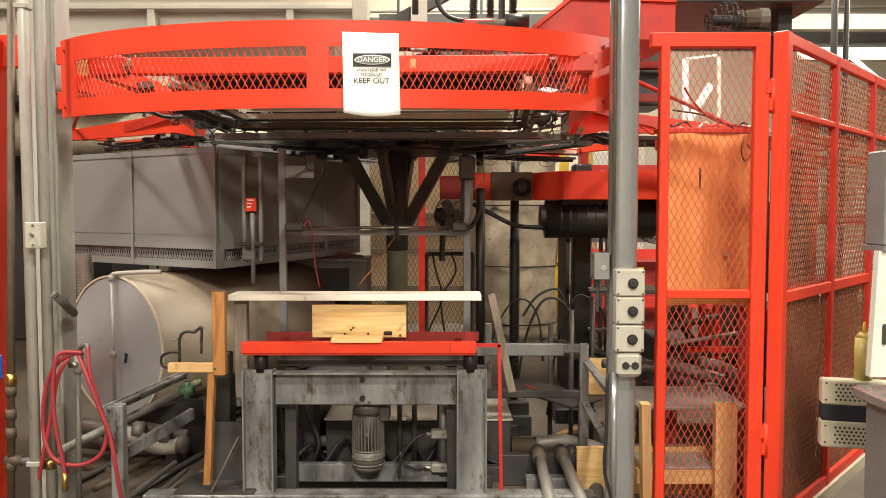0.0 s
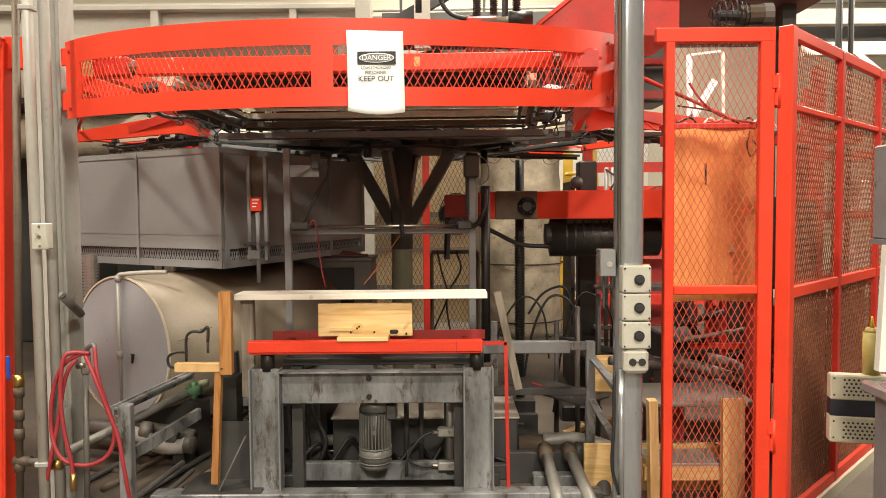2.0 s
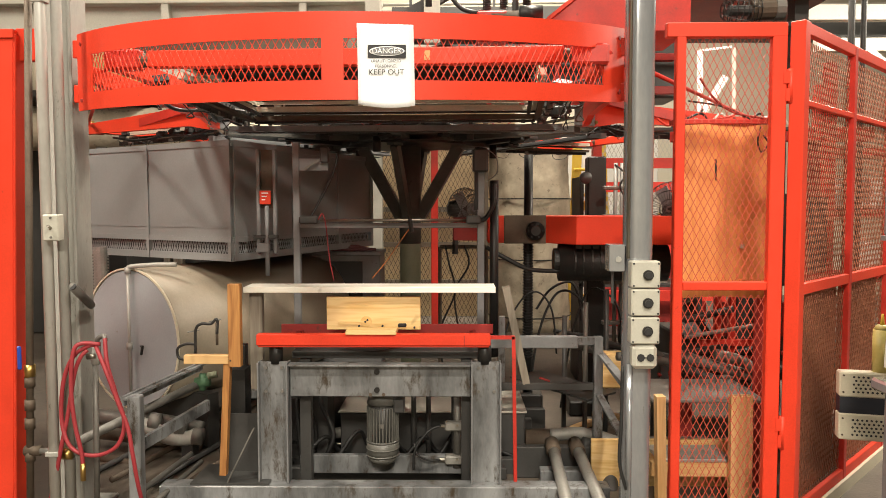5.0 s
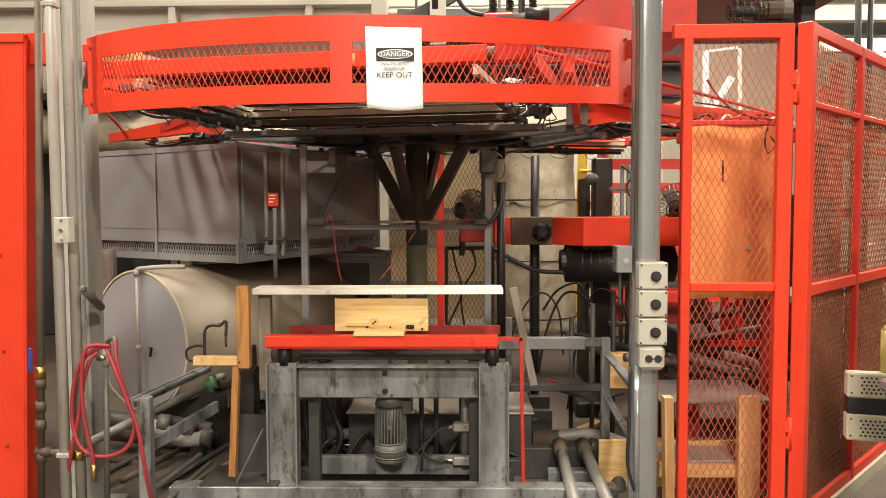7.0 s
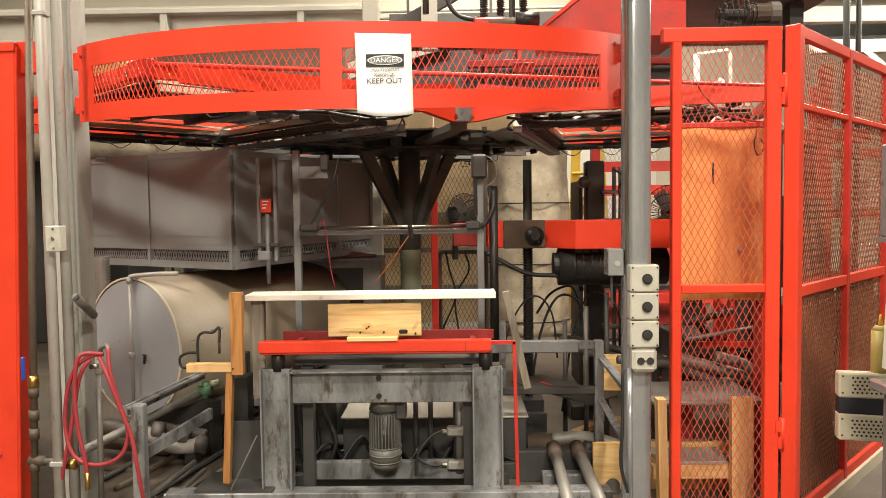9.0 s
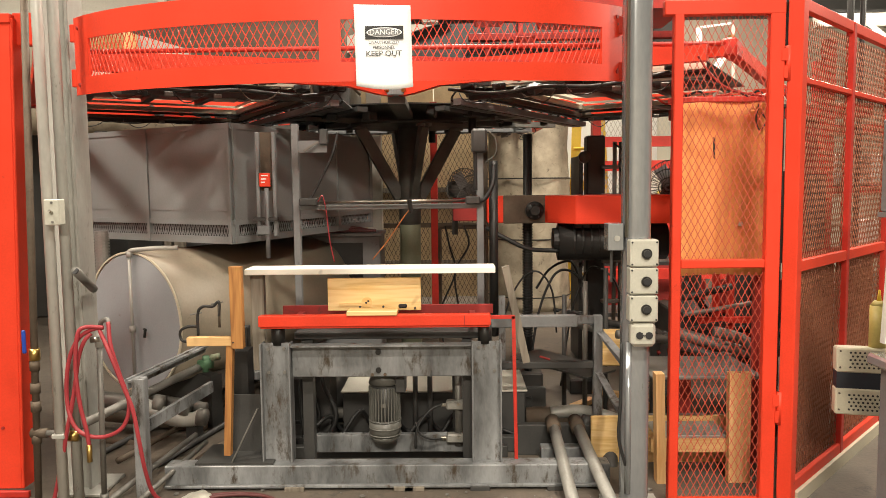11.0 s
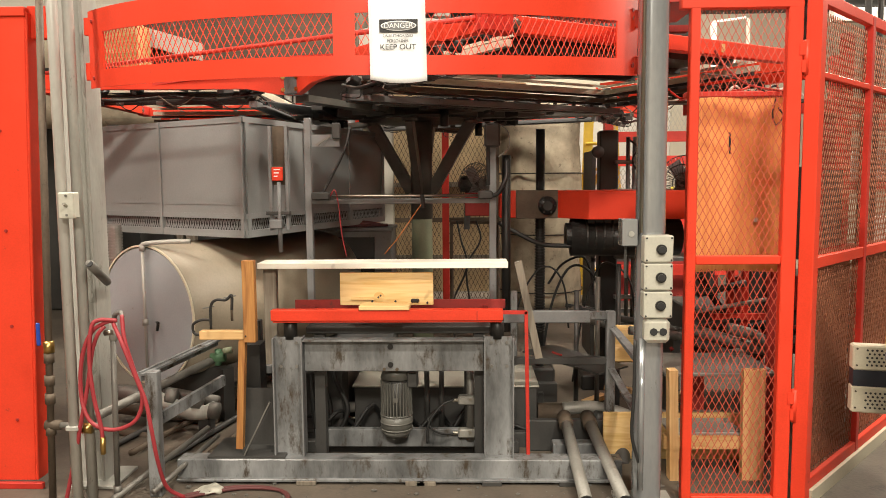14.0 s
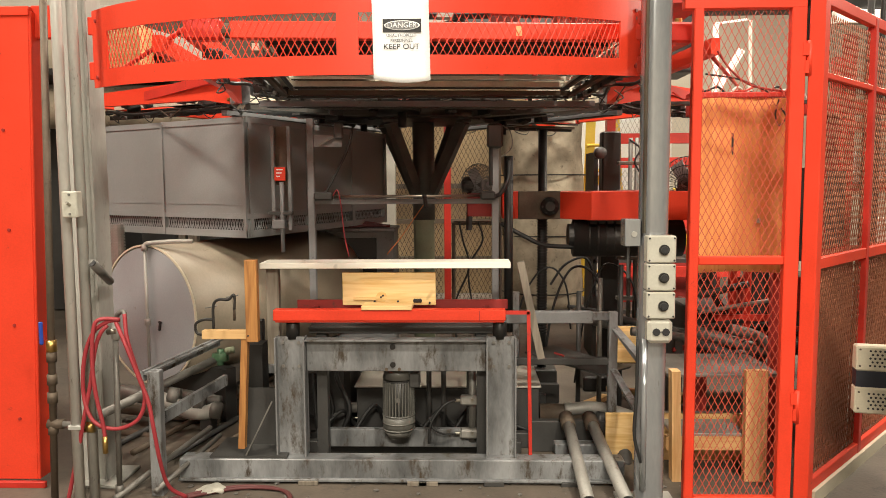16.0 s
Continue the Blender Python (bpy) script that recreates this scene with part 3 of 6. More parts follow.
            for i in range(9):
                lump("chain_link", s * (TRACK_U + 0.045), 1.10 + 0.125 * i, 1.878, (0.014, 0.022, 0.012), BLACK if i % 2 else STEEL_DULL, 0, 20 * rnd.random())
            for i in range(4):
                o, w = 1.0 + 0.32 * i, s * (0.92 + 0.16 * rnd.random())
                part("wire", hose([Q(w, o, 1.90), Q(w + s * 0.05 * rnd.random(), o + 0.06, 1.862 - 0.03 * rnd.random()), Q(w - s * 0.03, o + 0.14, 1.85 - 0.02 * rnd.random()), Q(w, o + 0.22, 1.905)], 0.0035, 6, 5), (BLACK, RUST, BLACK, BLACK)[i], th, "thin hanging wire")
            part("air_tube", hose([Q(s * 1.0, 0.92, 1.93), Q(s * 1.02, 1.2, 1.885), Q(s * 0.98, 1.5, 1.905), Q(s * 1.03, 1.8, 1.88), Q(s * 1.0, 2.15, 1.92)], 0.010, 8, 6), BLACK, th, "black air tube", True)
            part("hose_loop", hose([Q(s * 1.00, 0.98, 1.93), Q(s * 0.97, 0.92, 1.88), Q(s * 0.92, 0.93, 1.862), Q(s * 0.84, 0.98, 1.885), Q(s * 0.86, 1.03, 1.93)], 0.006, 6, 6), BLACK, th, "looped dark hose")
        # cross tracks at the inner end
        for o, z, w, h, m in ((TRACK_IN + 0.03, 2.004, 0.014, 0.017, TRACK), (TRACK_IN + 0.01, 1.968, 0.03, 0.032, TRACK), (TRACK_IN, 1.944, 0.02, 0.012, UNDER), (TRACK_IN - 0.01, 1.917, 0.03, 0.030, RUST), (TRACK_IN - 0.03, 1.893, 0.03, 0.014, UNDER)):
            part("cross_track", bars((Q(-TRACK_U - 0.02, o, z), Q(TRACK_U + 0.02, o, z), w, h)), m, th, "worn steel track, brightened in colour" if m is TRACK else "")
        part("cross_bar", bars((Q(-1.02, 0.985, 1.856), Q(1.02, 0.985, 1.856), 0.05, 0.034)), GREY, th, "grey cross bar")
        part("cross_bar_lip", bars((Q(-0.98, 0.945, 1.838), Q(0.98, 0.945, 1.838), 0.06, 0.008)), GREY_DARK, th)
        for i in range(11):
            u = -0.78 + 0.155 * i + 0.03 * rnd.random()
            lump("roller_bracket", u, TRACK_IN - 0.035, 1.89 + 0.015 * rnd.random(), (0.012, 0.010, 0.018), (BLACK, UNDER)[i % 2], 15 * rnd.random(), 20 * rnd.random())
        for i in range(6):
            u = -0.76 + 0.26 * i
            part("wire", hose([Q(u, 0.99, 1.925), Q(u + 0.06, 0.975, 1.885 - 0.02 * rnd.random()), Q(u + 0.14, 0.975, 1.90 - 0.03 * rnd.random()), Q(u + 0.22, 0.99, 1.925)], 0.003, 6, 5), (RUST, BLACK, RED_DULL)[i % 3], th, "thin wire under the track")
        for s in (-1, 1):
            for i in range(7):
                sz = 0.014 + 0.020 * rnd.random()
                lump("clamp_jaw", s * (0.86 + 0.16 * rnd.random()), 0.95 + 0.10 * rnd.random(), 1.905 + 0.09 * rnd.random(), (sz * 1.3, sz, sz * 0.8), rnd.choice((UNDER, BLACK, RUST)), 60 * rnd.random() - 30, 180 * rnd.random())
        for u0, u1 in ((-0.74, -0.58), (-0.40, -0.31), (0.05, 0.17), (0.36, 0.55)):
            part("angle_piece", bars((Q(u0, TRACK_IN - 0.03, 1.906), Q(u1, TRACK_IN - 0.03, 1.906), 0.02, 0.012)), RED_DULL, th, "short dull red angle piece")
        # black deck put in for the arm's dark interior, and its cross ribs
        part("deck_plate", B((-0.80, -2.22, 2.034, 0.80, -1.08, 2.040)), BLACK, th, "black plate put in for the dark arm interior").matrix_local = turn
        for o in (1.35, 1.72, 2.1):
            part("deck_rib", bars((Q(-0.80, o, 2.018), Q(0.80, o, 2.018), 0.05, 0.03)), UNDER, th)
        # grey hub frame: spoke to the corner, ties and a flat web plate
        part("spoke", bars((pol(0.42, c, 1.862), pol(1.33, c, 1.872), 0.10, 0.04)), STRUT, th)
        part("station_spoke", bars((Q(0, 0.40, 1.852), Q(0, 0.95, 1.852), 0.08, 0.03)), STRUT, th)
        part("hub_tie", bars((Q(-0.66, 0.66, 1.868), Q(0.66, 0.66, 1.868), 0.07, 0.03)), GREY_DARK, th)
        for s in (-1, 1):
            bm = bmesh.new()
            lo = [bm.verts.new(Q(s * u, o, 1.874)) for u, o in ((0.05, 0.70), (0.60, 0.70), (1.0, 0.93), (0.05, 0.93))]
            hi = [bm.verts.new(v.co + Vector((0, 0, 0.005))) for v in lo]
            bm.faces.new(lo), bm.faces.new(hi[::-1])
            for i in range(4):
                bm.faces.new((lo[i], lo[(i + 1) % 4], hi[(i + 1) % 4], hi[i]))
            part("web_plate", bm, GREY, th, "grey web plate with grime")
        for i in range(8):
            sz = 0.012 + 0.018 * rnd.random()
            lump("fitting", -0.6 + 1.2 * rnd.random(), 0.5 + 0.4 * rnd.random(), 1.84 + 0.02 * rnd.random(), (sz * 1.6, sz, sz), (BLACK, UNDER, GREY_DARK)[i % 3], 20 * rnd.random(), 180 * rnd.random())
        part("valve", R(Q(-0.16, 0.62, 1.84), Q(-0.16, 0.62, 1.74), 0.028, 12), BLACK, th, "small dark hanging valve", True)
        # bowed-out upper front rail with its end blocks, and the thin tie to the next arm
        part("upper_rail", B((-0.875, -RAIL_OUT - 0.028, 1.970, 0.875, -RAIL_OUT + 0.028, 2.040), bevel=0.004), RED, th).matrix_local = turn
        for s in (-1, 1):
            blk = part("rail_end", B((s * 0.905, -RAIL_OUT - 0.034, 1.962, s * 1.06, -RAIL_OUT + 0.034, 2.048), bevel=0.010), RED_WORN, th, "scuffed red end block")
            blk.matrix_local = turn
            part("rail_joint", R(Q(s * 0.87, RAIL_OUT, 2.004), Q(s * 0.91, RAIL_OUT, 2.004), 0.030, 12), RUST, th)
            part("pin", R(Q(s * 1.0, RAIL_OUT, 2.048), Q(s * 1.0, RAIL_OUT, 2.066), 0.016, 10), BRASS, th)
        part("label_patch", B((0.30, -RAIL_OUT - 0.031, 1.985, 0.325, -RAIL_OUT - 0.029, 2.025)), PINE_X, th, "torn paper scrap on the rail").matrix_local = turn
        nxt = Matrix.Rotation(radians(120), 4, "Z")
        p, q = Q(1.055, RAIL_OUT - 0.02, 2.022), turn @ nxt @ Vector((-1.055, -RAIL_OUT + 0.02, 2.022))
        part("tie_rod", R(p, q, 0.011, 10), RED_WORN, th, "thin red tie rod", True)
    return th


# ---- the lifting carriage with its motor ----
def carriage():
    th = thing("lift_carriage", "red box-beam lifting carriage with dark motor below", "machine", m=pose(0.45, 4.55, 1.545))

    def prism(pts, z0, z1):
        bm = bmesh.new()
        lo, hi = [bm.verts.new((x, y, z0)) for x, y in pts], [bm.verts.new((x, y, z1)) for x, y in pts]
        bm.faces.new(lo[::-1]), bm.faces.new(hi)
        for i in range(len(pts)):
            j = (i + 1) % len(pts)
            bm.faces.new((lo[i], lo[j], hi[j], hi[i]))
        bmesh.ops.bevel(bm, geom=bm.edges[:], offset=0.004, segments=1, affect="EDGES")
        return bm

    part("beam", prism([(0.075, -0.02), (0.235, -0.25), (0.95, -0.25), (0.95, 0.2), (0.075, 0.2)], -0.085, 0.078), RED, th)
    part("beam_end", prism([(-0.26, 0.0), (-0.15, -0.02), (-0.15, 0.2), (-0.26, 0.2)], -0.085, 0.078), RED, th)
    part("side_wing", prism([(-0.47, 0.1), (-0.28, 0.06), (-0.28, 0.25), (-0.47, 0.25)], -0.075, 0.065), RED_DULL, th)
    pl = part("mount_plate", B((-0.165, -0.035, -0.088, 0.09, 0.0, 0.082), bevel=0.005), RUST, th, "greasy brown mounting plate")
    part("hub", R((0.02, -0.035, -0.01), (0.02, -0.075, -0.01), 0.055, 24), BLACK, pl, "black bearing hub", True)
    part("hub_cap", R((0.02, -0.075, -0.01), (0.02, -0.09, -0.01), 0.028, 16), BLACK, pl)
    for a in range(6):
        c = (0.02 + 0.042 * math.cos(a * 1.047), -0.078, -0.01 + 0.042 * math.sin(a * 1.047))
        part("bolt", R(c, (c[0], -0.084, c[2]), 0.006, 6), BLACK, pl)
    mo = part("motor", R((0.16, -0.05, -0.20), (0.80, -0.05, -0.20), 0.112, 24), BLACK, th, "black greasy motor", True)
    part("motor_end", R((0.13, -0.05, -0.19), (0.17, -0.05, -0.19), 0.075, 20), BLACK, mo)
    for i in range(9):
        part("cooling_fin", R((0.24 + 0.05 * i, -0.05, -0.19), (0.25 + 0.05 * i, -0.05, -0.19), 0.118, 20), BLACK, mo)
    part("motor_bracket", B((0.25, -0.12, -0.12, 0.7, 0.05, -0.085)), BLACK, th)
    part("hose", hose([(-0.27, -0.06, -0.11), (-0.16, -0.1, -0.17), (-0.02, -0.11, -0.235), (0.16, -0.09, -0.25)], 0.013, 10), RUBBER, th, "black corrugated hose", True)
    return th


# ---- the press table ----
def press_table():
    th = thing("press_table", "grey bolted steel press frame on a base beam", "machine frame", (-0.35, 3.45, 0))
    part("base_beam", B((-1.36, 3.33, 0.02, 0.69, 3.42, 0.112), bevel=0.004), GREY_STAIN, th, "stained grey base channel")
    part("base_toe", B((-1.36, 3.31, 0.012, 0.69, 3.335, 0.026), bevel=0.003), GREY_STAIN, th)
    for x0, x1 in ((-0.912, -0.772), (0.062, 0.200)):
        lg = part("upright", B((x0, 3.395, 0.112, x1, 3.405, 0.672)), GREY_STAIN, th, "bolted grey channel upright")
        part("upright_flange", B((x0, 3.36, 0.112, x0 + 0.008, 3.44, 0.672), bevel=0.002), GREY, lg)
        part("upright_flange", B((x1 - 0.008, 3.36, 0.112, x1, 3.44, 0.672), bevel=0.002), GREY, lg)
        for z in (0.645, 0.535):
            for x in (x0 + 0.035, x1 - 0.032):
                part("bolt", R((x, 3.395, z), (x, 3.388, z), 0.008, 8), STEEL_DULL, lg)
    part("cross_head", B((-0.772, 3.415, 0.505, 0.062, 3.43, 0.655), bevel=0.003), GREY_STAIN, th, "oil-stained cross plate")
    part("cross_head_lip", B((-0.772, 3.37, 0.655, 0.062, 3.43, 0.662)), GREY_STAIN, th)
    for z in (0.622, 0.537):
        part("bushing", R((-0.37, 3.415, z), (-0.37, 3.405, z), 0.013, 14), BLACK, th)
    for x in (-0.40, -0.34):
        for z in (0.652, 0.515):
            part("bolt", R((x, 3.415, z), (x, 3.408, z), 0.008, 8), RUST, th)
    # Rear uprights and inner bar take the darkened grey, for shade inside the press.
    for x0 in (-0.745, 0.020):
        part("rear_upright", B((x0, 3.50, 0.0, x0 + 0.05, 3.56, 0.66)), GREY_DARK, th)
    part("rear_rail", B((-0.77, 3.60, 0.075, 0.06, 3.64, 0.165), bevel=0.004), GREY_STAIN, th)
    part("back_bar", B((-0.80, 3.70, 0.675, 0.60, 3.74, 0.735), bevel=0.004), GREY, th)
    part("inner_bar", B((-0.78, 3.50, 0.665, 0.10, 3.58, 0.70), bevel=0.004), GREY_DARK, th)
    for x in (-0.835, 0.125):
        part("guide_leg", R((x, 3.42, 0.66), (x, 3.42, 0.755), 0.032, 16), BLACK, th, "greasy black guide leg", True)
    fr = part("front_rail", B((-0.912, 3.36, 0.752, 0.150, 3.41, 0.803), bevel=0.003), RED, th, "bright red angle rail")
    part("rail_lip", B((-0.905, 3.368, 0.743, 0.145, 3.40, 0.752), bevel=0.002), RED, fr)
    part("rail_splice", B((0.03, 3.357, 0.754, 0.033, 3.36, 0.80)), RED_DULL, fr)
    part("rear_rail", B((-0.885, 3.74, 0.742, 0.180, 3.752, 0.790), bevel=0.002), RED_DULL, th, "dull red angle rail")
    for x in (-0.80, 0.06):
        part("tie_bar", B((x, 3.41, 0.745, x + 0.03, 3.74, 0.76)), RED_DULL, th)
    part("drop_bar", bars(((0.15, 3.41, 0.782), (0.262, 3.41, 0.782), 0.016, 0.016), ((0.257, 3.41, 0.786), (0.268, 3.41, 0.112), 0.016, 0.016), up=(0, 1, 0)), RED_WORN, th, "bright red bent bar")
    part("gusset", B((-1.12, 3.50, 0.112, -0.92, 3.51, 0.40)), GREY_DARK, th)
    part("foot_plate", B((-1.22, 3.34, 0.112, -0.86, 3.60, 0.122)), GREY_DARK, th)
    part("diagonal_strip", bars(((-1.05, 3.35, 0.125), (-0.93, 3.37, 0.37), 0.006, 0.02), up=(0, 1, 0)), STEEL_DULL, th)


def gear_motor():
    th = thing("gear_motor", "grey ribbed electric gear motor hung vertically", "motor", (-0.355, 3.52, 0.165))
    c = (-0.355, 3.52)
    part("body", R((*c, 0.265), (*c, 0.455), 0.064, 28), GREY_DARK, th, "", True)
    for i in range(30):
        a = 2 * math.pi * i / 30
        p = Vector((c[0] + 0.068 * math.cos(a), c[1] + 0.068 * math.sin(a), 0))
        part("cooling_rib", bars((p + Vector((0, 0, 0.275)), p + Vector((0, 0, 0.435)), 0.005, 0.016), up=(math.cos(a), math.sin(a), 0)), MOTOR_GREY, th)
    part("fan_cover", R((*c, 0.195), (*c, 0.27), 0.074, 28, 0.078), MOTOR_GREY, th, "", True)
    part("fan_cap", R((*c, 0.165), (*c, 0.196), 0.055, 28, 0.074), MOTOR_GREY, th, "", True)
    part("end_bell", R((*c, 0.45), (*c, 0.50), 0.076, 28, 0.06), MOTOR_GREY, th, "", True)
    for z in (0.268, 0.232, 0.200):
        part("band", R((*c, z), (*c, z + 0.006), 0.0795, 28), MOTOR_GREY, th, "", True)
    part("name_plate", B((-0.367, 3.449, 0.345, -0.343, 3.452, 0.365)), STEEL_DULL, th)
    part("terminal_box", B((-0.30, 3.47, 0.41, -0.25, 3.56, 0.48), bevel=0.006), GREY_DARK, th)


def wooden_jig():
    th = thing("wooden_jig", "pine board clamped to red rail, screw heads showing", "jig", (-0.39, 3.48, 0.803))
    part("back_board", B((-0.613, 3.495, 0.803, -0.172, 3.515, 0.958), bevel=0.002), PINE, th)
    part("shelf_board", B((-0.505, 3.35, 0.803, -0.275, 3.46, 0.822), bevel=0.002), PINE, th)
    part("small_cleat", B((-0.56, 3.487, 0.828, -0.44, 3.495, 0.842)), PINE, th)
    part("round_cleat", R((-0.427, 3.495, 0.842), (-0.427, 3.485, 0.842), 0.026, 16), PINE, th)
    for x, z in ((-0.46, 0.822), (-0.35, 0.822), (-0.20, 0.815), (-0.42, 0.85), (-0.43, 0.842)):
        part("screw_head", R((x, 3.495, z), (x, 3.482, z), 0.005, 8), INK, th)
    part("wing_nut", B((-0.275, 3.44, 0.822, -0.235, 3.46, 0.84), bevel=0.005), BLACK, th)


def long_board():
    th = thing("long_board", "long whitewashed board laid across weathered uprights", "board", (-0.4, 3.5, 0.70))
    bm = B((-0.99, 3.44, 0.983, 0.177, 3.60, 1.010), bevel=0.002)
    part("plank", bm, WHITE_WOOD, th)
    part("upright", B((-0.975, 3.49, 0.52, -0.915, 3.53, 0.982), bevel=0.002), OLD_WOOD, th, "weathered grey wooden upright")
    part("leaning_upright", bars(((0.23, 3.56, 1.00), (0.33, 3.56, 0.535), 0.035, 0.045), up=(0, 1, 0)), OLD_WOOD, th, "weathered leaning board")


def oven():
    th = thing("oven_cabinet", "large grey sheet metal oven cabinet with vent slots", "oven", m=pose(-1.245, 4.14, 1.075, 0, 0, 0))
    a = radians(31)
    u, v = Vector((-math.cos(a), math.sin(a), 0)), Vector((math.sin(radians(20)), math.cos(radians(20)), 0))
    W, D, H = 1.55, 1.75, 0.66

    def P(s, t, z):
        return u * s + v * t + Vector((0, 0, z))

    def slab(s0, s1, t0, t1, z0, z1):
        bm = bmesh.new()
        vs = [bm.verts.new(P(s, t, z)) for z in (z0, z1) for s, t in ((s0, t0), (s1, t0), (s1, t1), (s0, t1))]
        for f in ((3, 2, 1, 0), (4, 5, 6, 7), (0, 1, 5, 4), (1, 2, 6, 5), (2, 3, 7, 6), (3, 0, 4, 7)):
            bm.faces.new([vs[i] for i in f])
        return bm

    part("body", slab(0.0, W, 0.0, D, 0.12, H), GREY_OVEN, th)
    # Black slab stands in for the shade inside, behind the vent mesh.
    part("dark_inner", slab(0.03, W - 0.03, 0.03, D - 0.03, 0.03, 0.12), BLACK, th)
    for s0, s1 in ((0.0, 0.022), (0.705, 0.728), (W - 0.035, W)):
        part("corner_frame", slab(s0, s1, -0.012, 0.022, 0.0, H + 0.01), GREY_OVEN, th)
    for t0, t1 in ((0.02, 0.05), (0.62, 0.66), (1.2, 1.24), (D - 0.04, D)):
        part("side_frame", slab(-0.010, 0.02, t0, t1, 0.0, H), GREY_OVEN, th)
    for z0, z1 in ((0.0, 0.04), (0.105, 0.135), (H - 0.02, H + 0.012)):
        part("front_rail", slab(0.0, W, -0.006, 0.02, z0, z1), GREY_OVEN, th)
        part("side_rail", slab(-0.008, 0.02, 0.0, D, z0, z1), GREY_OVEN, th)
    part("front_grille", expanded(W - 0.04, 0.07, 0.022, 0.07, 0.004, lambda q, z: P(0.02 + q, 0.012, 0.037 + z)), GREY_OVEN, th, "grey vent mesh")
    part("side_grille", expanded(D - 0.04, 0.07, 0.022, 0.07, 0.004, lambda q, z: P(0.012, 0.02 + q, 0.037 + z)), GREY_OVEN, th, "grey vent mesh")
    part("seam_strip", slab(0.02, W - 0.02, -0.003, 0.0, 0.185, 0.188), GREY_OVEN, th)
    return th


def drum():
    d = Vector((0.494, 0.869, 0)).normalized()
    th = thing("drum_tank", "large horizontal grey steel drum with pipework", "tank", m=pose(-1.83, 4.15, 0.64) @ Matrix(((d.y, d.x, 0, 0), (-d.x, d.y, 0, 0), (0, 0, 1, 0), (0, 0, 0, 1))))
    r = 0.395
    part("shell", R((0, 0.01, 0), (0, 1.5, 0), r, 64), DRUM_TAN, th, "grey shell browned along the top", True)
    part("end_disc", R((0, 0.0, 0), (0, 0.015, 0), r - 0.012, 64), DISC_GREY, th, "pale blue-grey end plate")
    bm = bmesh.new()
    for i in range(64):
        a, b = 2 * math.pi * i / 64, 2 * math.pi * (i + 1) / 64
        bar(bm, (r * math.cos(a), 0.0, r * math.sin(a)), (r * math.cos(b), 0.0, r * math.sin(b)), 0.010, 0.010, (0, 1, 0))
    part("rim", bm, CREAM, th, "pale worn rim")
    pp = part("front_pipe", R((0.03, -0.03, -0.36), (0.03, -0.03, 0.40), 0.0085, 12), POST_OLD, th, "thin grey pipe", True)
    part("pipe_elbow", hose([(0.03, -0.03, 0.395), (0.05, -0.02, 0.41), (0.16, 0.05, 0.42), (0.25, 0.12, 0.42)], 0.013, 10), POST_OLD, pp, "", True)
    for z in (-0.05, 0.37):
        part("pipe_coupling", R((0.03, -0.03, z), (0.03, -0.03, z + 0.035), 0.017, 12), POST_OLD, pp, "", True)
    part("latch", bars(((0.10, -0.01, -0.03), (0.13, -0.02, -0.03), 0.01, 0.01), ((0.125, -0.02, -0.03), (0.115, -0.02, -0.075), 0.008, 0.012), up=(0, 1, 0)), BLACK, th, "black latch")
    for s in (0.25, 1.15):
        part("saddle", B((-0.33, s, -0.64, 0.33, s + 0.08, -0.33)), GREY_DARK, th)


def canvas_roll():
    th = thing("canvas_cover", "stained beige canvas wrapped round a tall column", "cover", (0.83, 8.5, 0))
    bm = bmesh.new()
    n, rows = 40, []
    for j in range(26):
        z = 2.02 * j / 25
        row = []
        for i in range(n):
            a = 2 * math.pi * i / n
            r = 0.447 + 0.026 * noise.noise(Vector((math.cos(a) * 2.2, math.sin(a) * 2.2, z * 2.6))) * 2 + (0.010 if j % 7 == 0 else 0)
            row.append(bm.verts.new((0.831 + r * math.cos(a), 8.5 + r * math.sin(a), z)))
        rows.append(row)
    for u, v in zip(rows, rows[1:]):
        for i in range(n):
            bm.faces.new((u[i], u[(i + 1) % n], v[(i + 1) % n], v[i]))
    bm.faces.new(rows[-1]), bm.faces.new(rows[0][::-1])
    part("canvas", bm, CANVAS, th, "", True)
    for z in (0.79, 0.16, 1.45):
        bm = bmesh.new()
        for i in range(40):
            a, b = 2 * math.pi * i / 40, 2 * math.pi * (i + 1) / 40
            rod(bm, (0.831 + 0.474 * math.cos(a), 8.5 + 0.474 * math.sin(a), z), (0.831 + 0.474 * math.cos(b), 8.5 + 0.474 * math.sin(b), z), 0.007, 6)
        part("tie_wire", bm, BLACK, th)


left_column()
right_column()
guard_rail()
warning_sign()
gate()
side_fence()
red_cabinet()
turret_thing = turret()
carriage_thing = carriage()
press_table()
gear_motor()
wooden_jig()
long_board()
oven()
drum()
canvas_roll()


